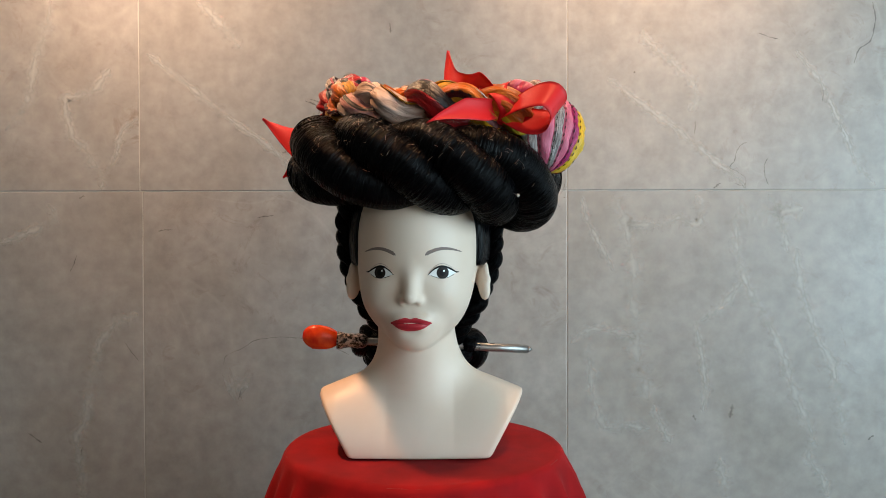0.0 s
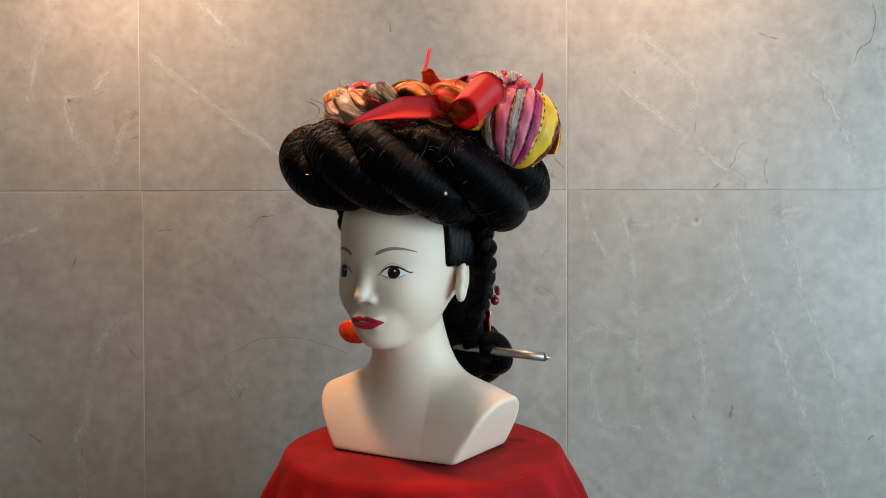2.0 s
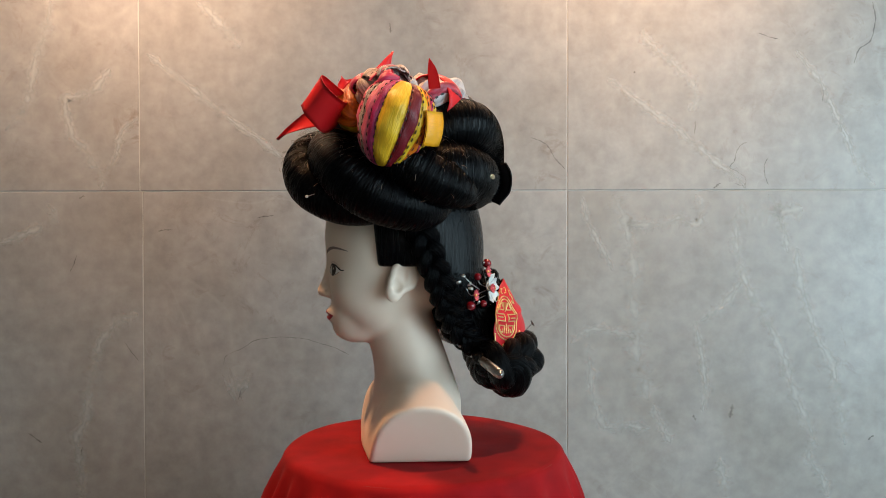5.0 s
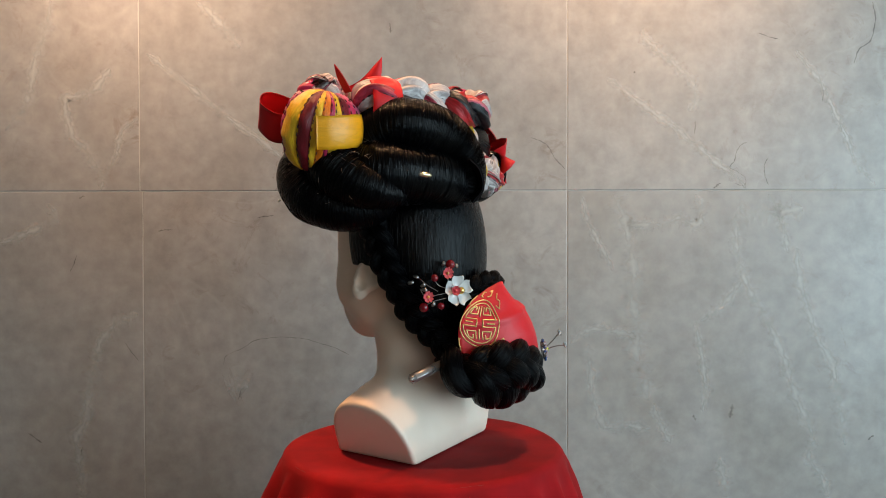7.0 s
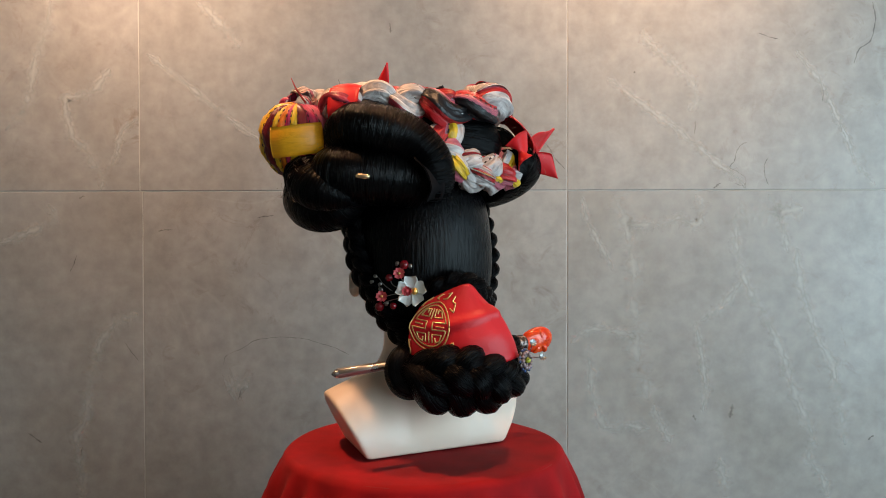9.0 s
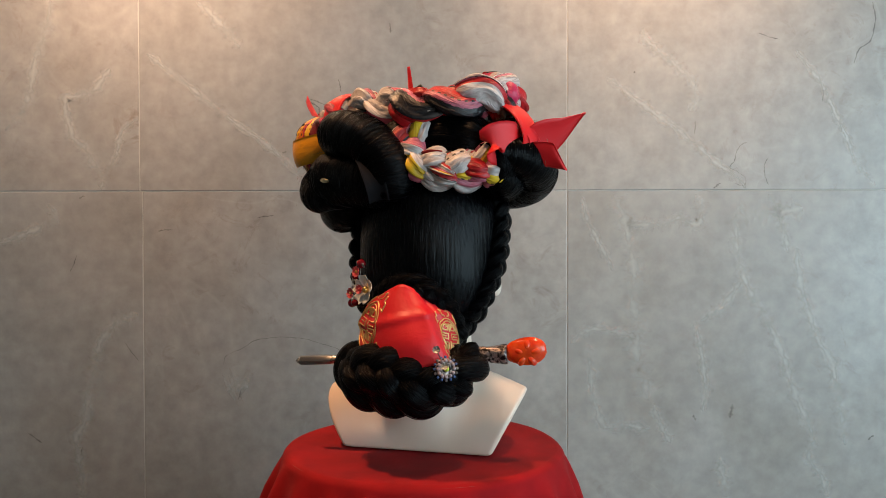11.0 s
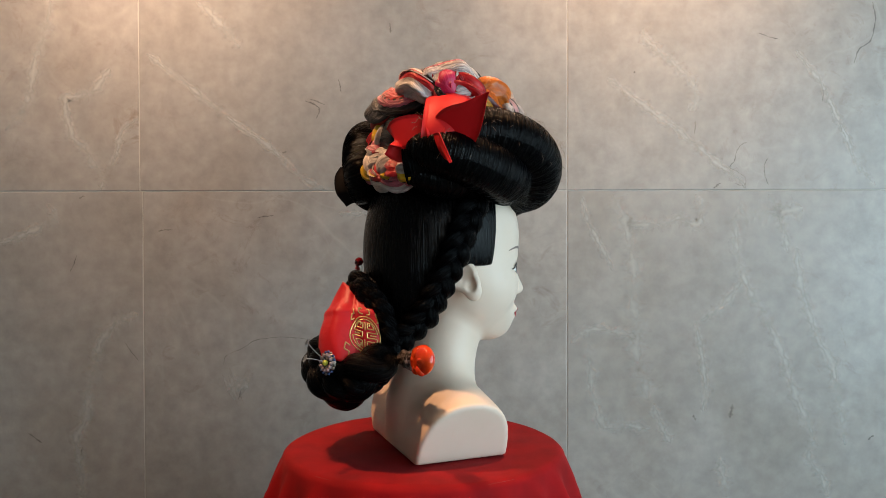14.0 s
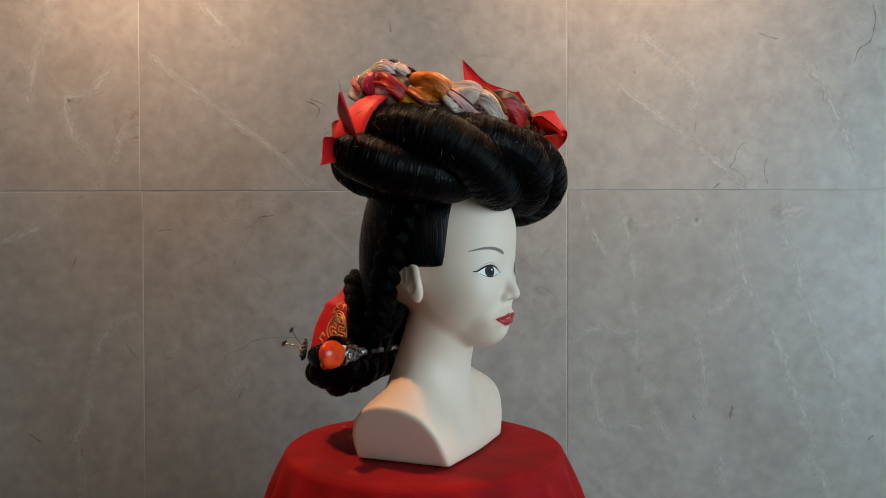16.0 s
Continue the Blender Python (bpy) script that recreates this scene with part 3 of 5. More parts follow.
def tablecloth():
    """A round velvet cloth: flat on top, rounded over the rim, then hanging in folds that deepen downwards."""
    rng = np.random.RandomState(5)
    na = 360
    a = np.linspace(0, 2 * math.pi, na, endpoint=False)
    fold = np.zeros(na)
    at = 0.0
    folds = []
    while at < 2 * math.pi - 0.15:
        w = rng.uniform(0.20, 0.40)
        folds.append((at + w / 2, w, rng.uniform(0.55, 1.0)))
        at += w
    for c, w, h in folds:
        d = (a - c + math.pi) % (2 * math.pi) - math.pi
        fold += h * np.exp(-(d / (w * 0.27)) ** 2)
    fold -= fold.min()
    rows = []
    R = 0.177
    for r in np.linspace(0.002, R - 0.012, 14):
        rows.append((np.full(na, r), np.full(na, 0.0), 0))
    for k in np.linspace(0.15, 1, 6):
        b = k * math.pi / 2 * 0.86
        rows.append((R - 0.012 + 0.012 * math.sin(b) + 0 * a, -0.012 * (1 - math.cos(b)) + 0 * a, 0.0))
    for k in np.linspace(0.02, 1, 26):
        drop = 0.6 * k
        grow = 1 - math.exp(-drop / 0.055)
        r = R + 0.020 * grow + 0.06 * k + (0.030 * grow + 0.02 * k) * (fold - 0.35)
        rows.append((r, np.full(na, -0.0105 - drop), 1))
    V = []
    for r, z, _ in rows:
        ripple = 0.0007 * np.sin(5 * a + 40 * r) * (1 if _ == 0 else 0)
        V.append(np.stack([r * np.cos(a), r * np.sin(a), z + ripple], 1))
    V = np.vstack(V)
    n = len(rows)
    F = []
    for i in range(n - 1):
        for j in range(na):
            k = (j + 1) % na
            F.append((i * na + j, (i + 1) * na + j, (i + 1) * na + k, i * na + k))
    F.append(tuple(range(na)))
    ob = mesh_object("tablecloth", V, F, VELVET, None, True)
    ob.location = (0, 0, TOP - 0.0012)
    tagged(ob, "red velvet cloth draped in folds over a round stand", "tablecloth")
    s = ob.modifiers.new("thickness", "SOLIDIFY")
    s.thickness, s.offset = 0.002, -1
    TURNING.append(ob)


tablecloth()


# ---- the wig ----
def hair_material(name, along, across, colour=(0.0006, 0.0006, 0.0009), lean=0.0, uv=True, depth=0.0020, gloss=0.055):
    """Black glossy strands: fine streaks that run with the hair."""
    m = material(name, colour, 0.28, 0, gloss)
    if uv:
        c = node(m, "ShaderNodeTexCoord")
        mp = node(m, "ShaderNodeMapping", Scale=(along, across, 1), Rotation=(0, 0, lean))
        wire(m, c.outputs["UV"], mp.inputs["Vector"])
        v = mp.outputs[0]
    else:
        v = coords(m, (across, across, along))
    streak = grain(m, v, 1.0, 5, 0.6)
    wide = grain(m, v, 0.22, 2, 0.5)
    wire(m, ramp(m, streak, [(0.3, (0.16,) * 3), (0.72, (0.36,) * 3)]), bsdf(m).inputs["Roughness"])
    wire(m, ramp(m, wide, [(0.35, (colour[0] * 0.5, colour[1] * 0.5, colour[2] * 0.5)), (0.75, (colour[0] * 1.9, colour[1] * 1.75, colour[2] * 1.8))]), bsdf(m).inputs["Base Color"])
    relief(m, streak, 1.0, depth)
    return m


HAIR = hair_material("black_hair_along", 14, 60)
HAIR_WRAP = hair_material("black_hair_wrapped", 560, 3.0)
HAIR_CAP = hair_material("black_hair_combed", 7, 330, uv=False, depth=0.0013, gloss=0.11)
STRAND = material("black_hair_strand", (0.0012, 0.0011, 0.0012), 0.26, 0, 0.24)
GLINT_HAIR = material("brown_glint_hair", (0.12, 0.075, 0.05), 0.3)

WIG = thing("wig", (0, 0, TOP), "black hair wig with twisted front roll, braids and low bun", "wig")


def twisted(name, points, count, strands, turns, offset, radius, mat, parent, phase=0.0, up=(0, 0, 1), lump=0.02, label="", sides=26, ends=0.12, least=0.3, hairs=None):
    """A rope of strands wound round a path; a fourth number of each point scales its thickness."""
    p = catmull(points, count)
    scale = p[:, 3] if p.shape[1] > 3 else np.ones(count)
    p = p[:, :3]
    _, side, upper = frames_along(p, up)
    s = np.linspace(0, 1, count)
    for k in range(strands):
        wound = 2 * math.pi * turns * s if isinstance(turns, float) else np.interp(s, *zip(*turns))
        a = phase + 2 * math.pi * k / strands + wound
        q = p + (offset * scale)[:, None] * (np.cos(a)[:, None] * side + np.sin(a)[:, None] * upper)
        thick = tapered(count, 1.0, ends, least) * radius * scale
        tube(name, q, thick, mat, parent, label, sides=sides, lump=lump, seed=k + 3, up=up)
        if hairs is not None:
            hairs += wound_hairs(q, thick, 1500, k + 20, up)


def wound_hairs(path, radius, count, seed, up=(0, 0, 1), thick=0.00022):
    """Single hairs laid round a roll, each an arc of its own length and slant."""
    rng = random.Random(seed)
    _, side, upper = frames_along(path, up)
    step = np.linalg.norm(np.diff(path, axis=0), axis=1).mean()
    out = []
    for _ in range(count):
        at, span, start, lean, lift = rng.uniform(3, len(path) - 4), rng.uniform(0.9, 2.6), rng.uniform(0, 6.28), rng.gauss(0, 0.0030) / step, rng.uniform(1.002, 1.022)
        places = []
        for q in np.linspace(0, 1, 9):
            i = min(max(at + lean * (q - 0.5), 0), len(path) - 1.001)
            a, b = int(i), i - int(i)
            ang = start + span * q
            ring = math.cos(ang) * (side[a] * (1 - b) + side[a + 1] * b) + math.sin(ang) * (upper[a] * (1 - b) + upper[a + 1] * b)
            places.append(path[a] * (1 - b) + path[a + 1] * b + ring * (radius[a] * (1 - b) + radius[a + 1] * b) * lift)
        out.append(tube_data(np.array(places), thick, sides=3, cap=False))
    return out


def plait(name, points, count, wide, thick, pitch, radius, mat, parent, up=(0, 0, 1), flat=0.8, sides=12, phase=0.0, ends=0.06, least=0.5):
    """Three strands plaited along a path."""
    p = catmull(points, count)
    scale = p[:, 3] if p.shape[1] > 3 else np.ones(count)
    p = p[:, :3]
    _, side, upper = frames_along(p, up)
    s = np.concatenate([[0], np.cumsum(np.linalg.norm(np.diff(p, axis=0), axis=1))])
    runs = []
    for k in range(3):
        a = phase + 2 * math.pi * (s / pitch + k / 3)
        runs.append(p + scale[:, None] * (wide * np.sin(a)[:, None] * side + thick * np.sin(2 * a)[:, None] * upper))
    if name:
        for k, q in enumerate(runs):
            tube(name, q, tapered(count, radius, ends, least) * scale, mat, parent, sides=sides, flat=flat, up=up, lump=0.03, seed=k)
    return runs


def cap_field(p):
    """Combed hair over the skull, open at the face and behind the ears."""
    q = p + np.array((0.004, 0, 0))
    q[..., 0] = np.abs(q[..., 0])
    d = ellipsoid(q, (0, -0.017, 0.262), (0.0885, 0.091, 0.112))
    d = join(d, ellipsoid(q, (0, 0.026, 0.205), (0.071, 0.042, 0.08)), 0.03)
    x, y, z = q[..., 0], q[..., 1], q[..., 2]
    face = np.maximum(y + 0.066 + 0.10 * (z - 0.26), z - 0.315)
    temple = np.maximum(y + 0.008, z - 0.2265)
    low = np.maximum(0.226 - 1.5 * (y + 0.008) - z, 0.128 - z)
    d = common(d, -face, 0.004)
    d = common(d, -temple, 0.003)
    d = common(d, np.where(y > -0.009, low, -0.05), 0.006)
    return d


v, f = polygonise(cap_field, (-0.11, -0.125, 0.10), (0.105, 0.105, 0.385), 0.0028)
mesh_object("combed_cap", v, f.tolist(), HAIR_CAP, WIG, True, "black hair combed smooth down the back of the head")

# the heavy roll round the brow
BROW_ROLL = [(-0.092, 0.052, 0.345, 0.6), (-0.115, 0.000, 0.352, 0.98), (-0.104, -0.065, 0.354, 1.04), (-0.058, -0.108, 0.345, 0.98), (0.008, -0.122, 0.340, 0.96),
             (0.066, -0.111, 0.332, 1.0), (0.112, -0.060, 0.324, 1.04), (0.119, -0.010, 0.320, 0.95), (0.100, 0.036, 0.322, 0.65)]
ROLL_HAIRS = []
ROLL_WIND = [(0.0, 3.3), (0.10, 2.094), (0.31, 0.0), (0.479, -2.094), (0.605, -4.189), (0.75, -6.283), (0.93, -8.377), (1.0, -9.2)]
twisted("twisted_lock", BROW_ROLL, 220, 3, ROLL_WIND, 0.0245, 0.0290, HAIR_WRAP, WIG, phase=0.0, lump=0.010, sides=32, hairs=ROLL_HAIRS)
tube("roll_core", catmull([(a, b, c) for a, b, c, _ in BROW_ROLL], 60), 0.026, HAIR_WRAP, WIG, sides=20)
# broken short hairs that stand off the roll; their brown paints the glints on its ridges
FRZ = random.Random(3)
roll_path = catmull([(a, b, c) for a, b, c, _ in BROW_ROLL], 120)
rt, rs, ru = frames_along(roll_path)
hairs = []
for _ in range(420):
    i = FRZ.randrange(6, 112)
    a = FRZ.gauss(1.15, 0.55)
    out = math.cos(a) * rs[i] + math.sin(a) * ru[i]
    base = roll_path[i] + out * FRZ.uniform(0.049, 0.056)
    along = rt[i] * FRZ.uniform(-1, 1) + np.cross(rt[i], out) * FRZ.uniform(-1, 1)
    size = FRZ.uniform(0.004, 0.010)
    hairs.append(tube_data(np.array([base, base + along * size * 0.5 + out * 0.0018, base + along * size + out * FRZ.uniform(-0.001, 0.002)]), 0.00022, sides=3, cap=False))
v, f, u = merge(hairs)
tagged(mesh_object("stray_glint_hair", v, f, GLINT_HAIR, WIG, True, "short stray hairs, brown for the glints along the roll", u), kind="stuff")
# rolls behind the mannequin's left side and the loop over them
for roll_name, places, thick in (("side_roll", [(0.104, -0.034, 0.332), (0.114, -0.004, 0.335), (0.109, 0.020, 0.335), (0.068, 0.046, 0.332), (0.020, 0.052, 0.325)], 0.0345),
                                 ("hair_loop", [(0.088, -0.030, 0.365), (0.101, 0.006, 0.385), (0.092, 0.039, 0.388), (0.054, 0.059, 0.376), (0.026, 0.066, 0.345), (0.022, 0.058, 0.305)], 0.030)):
    run = catmull(places, 90)
    tube(roll_name, run, tapered(90, thick, 0.12, 0.5), HAIR_WRAP, WIG, sides=32, lump=0.012)
    ROLL_HAIRS += wound_hairs(run, tapered(90, thick, 0.12, 0.5), 1100, len(places))
v, f, u = merge(ROLL_HAIRS)
tagged(mesh_object("wound_hair", v, f, STRAND, WIG, True, "single glossy black hairs wound round the rolls", u), kind="stuff")
tube("crown_pad", catmull([(-0.085, 0.01, 0.365), (-0.03, 0.02, 0.375), (0.03, 0.01, 0.372), (0.08, -0.01, 0.36)], 40), tapered(40, 0.046, 0.2, 0.4), HAIR, WIG, sides=24, lump=0.02)

for side in (-1, 1):
    pts = [(0.086, -0.040, 0.318), (0.0925, -0.018, 0.275), (0.0905, -0.002, 0.232), (0.081, 0.012, 0.198), (0.068, 0.024, 0.17), (0.052, 0.042, 0.145), (0.04, 0.07, 0.12)]
    plait("side_plait_strand", [(side * a - 0.004, b, c) for a, b, c in pts], 150, 0.0105, 0.0045, 0.062, 0.0088, HAIR, WIG, up=(side, 0, 0))

# low bun: plaited coil, an outer coil on it and the gathered hair above
plait("bun_strand", [(0.052, 0.060, 0.124, 0.6), (0.056, 0.082, 0.106, 0.9), (0.030, 0.098, 0.094, 1.05), (-0.018, 0.100, 0.090, 1.1), (-0.060, 0.094, 0.104, 0.95), (-0.078, 0.068, 0.126, 0.8)], 130, 0.017, 0.010, 0.090, 0.0185, HAIR, WIG, up=(0, 1, 0), flat=0.95, sides=16, ends=0.12)
plait("bun_strand", [(0.054, 0.092, 0.106, 0.8), (0.034, 0.116, 0.110, 1.0), (0.0, 0.128, 0.110, 1.05), (-0.040, 0.124, 0.098, 0.95), (-0.076, 0.096, 0.102, 0.8)], 110, 0.014, 0.008, 0.075, 0.0155, HAIR, WIG, up=(0, 1, 0.3), flat=0.95, sides=16, phase=1.0, ends=0.12)
tube("gathered_hair", catmull([(-0.004, 0.035, 0.205), (-0.004, 0.058, 0.180), (0.0, 0.074, 0.150), (0.0, 0.082, 0.110)], 40), tapered(40, 0.034, 0.2, 0.5), HAIR, WIG, sides=24, lump=0.03)
plait("wrap_strand", [(0.036, 0.062, 0.180), (0.020, 0.080, 0.198), (-0.006, 0.088, 0.206), (-0.030, 0.086, 0.200), (-0.050, 0.070, 0.175), (-0.060, 0.062, 0.140)], 80, 0.007, 0.004, 0.05, 0.0085, HAIR, WIG, up=(0, 1, 0.5), flat=0.9)


# ---- fabrics ----
def satin(name, stops, seams=(), wrinkle=0.9, scale=1.0, depth=0.7):
    """Satin with stripes across its width and dashed stitching along the seams."""
    m = material(name, stops[0][1], 0.36, 0, 0.4)
    c = node(m, "ShaderNodeTexCoord")
    sep = node(m, "ShaderNodeSeparateXYZ")
    wire(m, c.outputs["UV"], sep.inputs[0])
    r = ramp(m, sep.outputs[1], stops)
    r.node.color_ramp.interpolation = "CONSTANT"
    colour = r
    if seams:
        dash = node(m, "ShaderNodeMath")
        dash.operation = "SINE"
        mul = node(m, "ShaderNodeMath")
        mul.operation = "MULTIPLY"
        wire(m, sep.outputs[0], mul.inputs[0])
        mul.inputs[1].default_value = 1000.0
        wire(m, mul.outputs[0], dash.inputs[0])
        on = ramp(m, dash.outputs[0], [(0.0, (0, 0, 0)), (0.1, (1, 1, 1))])
        line = []
        last = 0.0
        for s in seams:
            line += [(s - 0.009, (1, 1, 1)), (s + 0.009, (0, 0, 0))]
        lr = ramp(m, sep.outputs[1], [(0.0, (0, 0, 0))] + line)
        lr.node.color_ramp.interpolation = "CONSTANT"
        colour = mixed(m, mixed(m, 1.0, on, lr, "MULTIPLY"), colour, (0.02, 0.012, 0.012))
    v = coords(m)
    uvs = node(m, "ShaderNodeMapping", Scale=(52, 12, 1))
    wire(m, c.outputs["UV"], uvs.inputs["Vector"])
    rumple = grain(m, uvs.outputs[0], 1.0, 4, 0.55, 1.2)
    # shade of the wrinkle hollows, multiplied into the colour
    colour = mixed(m, depth, colour, ramp(m, rumple, [(0.36, (0.3, 0.26, 0.26)), (0.62, (1, 1, 1))]), "MULTIPLY")
    wire(m, colour, bsdf(m).inputs["Base Color"])
    relief(m, rumple, wrinkle, 0.004 * scale)
    return m


PINK, MAGENTA, GOLD, YELLOW, DARKRED, WHITE, ROSE, ORANGE, BLACK, RED = ((0.50, 0.13, 0.18), (0.40, 0.015, 0.12), (0.58, 0.26, 0.006), (0.68, 0.44, 0.02), (0.08, 0.004, 0.006), (0.60, 0.55, 0.53), (0.42, 0.04, 0.07), (0.58, 0.13, 0.006), (0.006, 0.005, 0.007), (0.45, 0.012, 0.016))
CREAM, BLUSH = (0.62, 0.46, 0.38), (0.58, 0.30, 0.28)
SATINS = [
    satin("white_pink_satin", [(0.0, WHITE), (0.38, PINK), (0.46, WHITE), (0.80, ROSE), (0.92, WHITE)], (0.38, 0.46, 0.80)),
    satin("gold_orange_satin", [(0.0, ORANGE), (0.42, GOLD), (0.64, DARKRED), (0.70, ORANGE), (0.9, YELLOW)], (0.42, 0.70)),
    satin("grey_white_satin", [(0.0, WHITE), (0.5, (0.5, 0.46, 0.45)), (0.75, WHITE)], (0.3, 0.75)),
    satin("rose_black_satin", [(0.0, RED), (0.34, BLACK), (0.52, PINK), (0.62, RED), (0.88, BLACK)], (0.52, 0.62)),
    satin("red_white_satin", [(0.0, WHITE), (0.32, RED), (0.55, BLACK), (0.62, WHITE), (0.9, RED)], (0.32, 0.62)),
    satin("cream_satin", [(0.0, CREAM), (0.45, BLUSH), (0.55, BLACK), (0.60, BLUSH), (0.68, CREAM)], (0.45, 0.68)),
]
GOLD_SATIN = satin("gold_satin", [(0.0, (0.78, 0.34, 0.010)), (0.5, (0.80, 0.37, 0.012))], (), 0.15, 1.0, 0.2)
MAGENTA_SATIN = satin("magenta_satin", [(0.0, MAGENTA), (0.5, (0.5, 0.05, 0.18))], (), 0.4)
YELLOW_STRIPE = satin("yellow_striped_satin", [(0.0, WHITE), (0.18, PINK), (0.3, YELLOW), (0.42, WHITE), (0.55, PINK), (0.7, YELLOW), (0.85, WHITE)], (0.3, 0.7))

BRAID = thing("fabric_braid", (0, 0, TOP), "patchwork satin braid with stitched stripes coiled on the wig", "hair ornament")


def strip_data(points, count, width, thick, across, sag=0.0, slant=0.0, grain_rows=9):
    """A ribbon of cloth along a path: across gives its width's direction at the ends; a fourth number of each point scales its width."""
    p = catmull(points, count)
    scale = p[:, 3] if p.shape[1] > 3 else np.ones(count)
    p = p[:, :3]
    a0, a1 = np.array(across[0], float), np.array(across[-1], float)
    mids = np.array(across, float)
    u = np.linspace(0, 1, count)
    acr = np.stack([np.interp(u, np.linspace(0, 1, len(mids)), mids[:, k]) for k in range(3)], 1)
    t = np.gradient(p, axis=0)
    t /= np.linalg.norm(t, axis=1)[:, None]
    acr -= t * (acr * t).sum(1)[:, None]
    acr /= np.linalg.norm(acr, axis=1)[:, None]
    nor = np.cross(t, acr)
    w = np.linspace(-0.5, 0.5, grain_rows)
    V, U = [], []
    s = np.concatenate([[0], np.cumsum(np.linalg.norm(np.diff(p, axis=0), axis=1))])
    for face in (1, -1):
        bulge = sag * (0.25 - w ** 2) * 4
        left = np.clip((1 - u) / abs(slant), 0.02, 1) if slant else np.ones(count)
        ww = (w[None] + 0.5) * left[:, None] - 0.5
        if slant < 0:
            ww = -ww
        q = p[:, None] + (width * scale)[:, None, None] * ww[..., None] * acr[:, None] + (bulge[None, :, None] + face * thick / 2) * nor[:, None]
        V.append(q.reshape(-1, 3))
        U.append(np.stack([np.repeat(s, grain_rows), np.tile((w + 0.5) * 0.5, count)], 1))
    g = grain_rows
    N = count * g
    F = []
    for i in range(count - 1):
        for j in range(g - 1):
            a = i * g + j
            F.append((a, a + 1, a + g + 1, a + g))
            F.append((N + a, N + a + g, N + a + g + 1, N + a + 1))
        for j in (0, g - 1):
            a = i * g + j
            F.append((a, a + g, N + a + g, N + a))
    for i in (0, count - 1):
        for j in range(g - 1):
            a = i * g + j
            F.append((a, a + 1, N + a + 1, N + a))
    return np.vstack(V), F, np.vstack(U)


def strip(name, points, count, width, mat, parent, across, thick=0.0008, sag=0.0, label="", slant=0.0):
    v, f, u = strip_data(points, count, width, thick, across, sag, slant)
    return mesh_object(name, v, f, mat, parent, True, label, u)


def fold_run(points, count, wide, thick, pitch, radius, seed, pieces, mats, parent, up=(0, 0, 1), phase=0.0, flat=0.85):
    """A plait of cloth whose strands are cut into single folds, each in its own stuff."""
    rng = random.Random(seed)
    runs = plait("", points, count, wide, thick, pitch, radius, None, None, up=up, phase=phase)
    for k, q in enumerate(runs):
        cuts = np.linspace(0, count - 1, pieces + 1).astype(int)
        cuts[1:-1] += int(k * count / pieces / 3) - int(count / pieces / 3)
        for a, b in zip(cuts[:-1], cuts[1:]):
            seg = q[max(a - 2, 0):b + 3]
            if len(seg) < 6:
                continue
            n = 36
            seg = catmull(seg, n)
            tube("cloth_fold", seg, tapered(n, radius * rng.uniform(0.92, 1.15), 0.3, 0.3), rng.choice(mats), parent, sides=28, flat=flat * rng.uniform(0.8, 1.05), up=up, lump=0.05, seed=rng.randrange(999), roll=rng.uniform(0, 6), pleat=0.20)
            # a stitched ribbon laid over the outer side of the fold
            t, side, upper = frames_along(seg, up)
            lay = radius * 0.95 * (upper * rng.uniform(0.5, 1.0) + side * rng.uniform(-0.6, 0.6))
            body = (seg + lay)[3:-3:4]
            wide = np.sin(np.linspace(0.35, 2.8, len(body)))
            strip("ribbon_panel", [tuple(p) + (w,) for p, w in zip(body, wide)], 24, radius * rng.uniform(1.0, 1.5), rng.choice(mats), parent, [tuple(side[8]), tuple(side[18]), tuple(side[28])], 0.0012, radius * 0.16)


RING_BACK = [(0.115, -0.019, 0.408), (0.080, 0.003, 0.420), (0.035, 0.019, 0.421), (-0.020, 0.033, 0.418), (-0.062, 0.029, 0.424), (-0.088, 0.005, 0.426)]
RING_FRONT = [(-0.088, 0.010, 0.428), (-0.090, -0.022, 0.424), (-0.066, -0.062, 0.417), (-0.022, -0.084, 0.414), (0.030, -0.088, 0.413), (0.085, -0.080, 0.406), (0.120, -0.072, 0.402)]
fold_run(RING_BACK, 160, 0.0165, 0.009, 0.135, 0.0185, 4, 4, [SATINS[0], SATINS[4], SATINS[3], SATINS[0], SATINS[3], SATINS[2]], BRAID)
fold_run(RING_FRONT, 180, 0.0165, 0.009, 0.135, 0.0180, 9, 5, [SATINS[1], SATINS[5], SATINS[3], SATINS[5], SATINS[1], SATINS[0]], BRAID)
LOW_LOOP = [(-0.030, 0.040, 0.405), (-0.006, 0.048, 0.388), (0.004, 0.054, 0.368), (-0.014, 0.060, 0.350), (-0.048, 0.062, 0.340), (-0.084, 0.050, 0.344), (-0.108, 0.030, 0.356)]
fold_run(LOW_LOOP, 150, 0.011, 0.006, 0.105, 0.0140, 12, 4, [YELLOW_STRIPE, SATINS[4], SATINS[2], SATINS[3], YELLOW_STRIPE], BRAID, up=(0, 1, 0.3))

# the striped knot at the mannequin's left: puffed satin ribs gathered at two poles, stitched along their seams
KNOT = np.array((0.147, -0.050, 0.380))
KNOT_UP = np.array((0.10, 0.30, 0.95))
KNOT_UP /= np.linalg.norm(KNOT_UP)
KNOT_X = np.array((0.875, -0.485, 0.0))
KNOT_X -= KNOT_UP * (KNOT_X @ KNOT_UP)
KNOT_X /= np.linalg.norm(KNOT_X)
KNOT_Y = np.cross(KNOT_UP, KNOT_X)


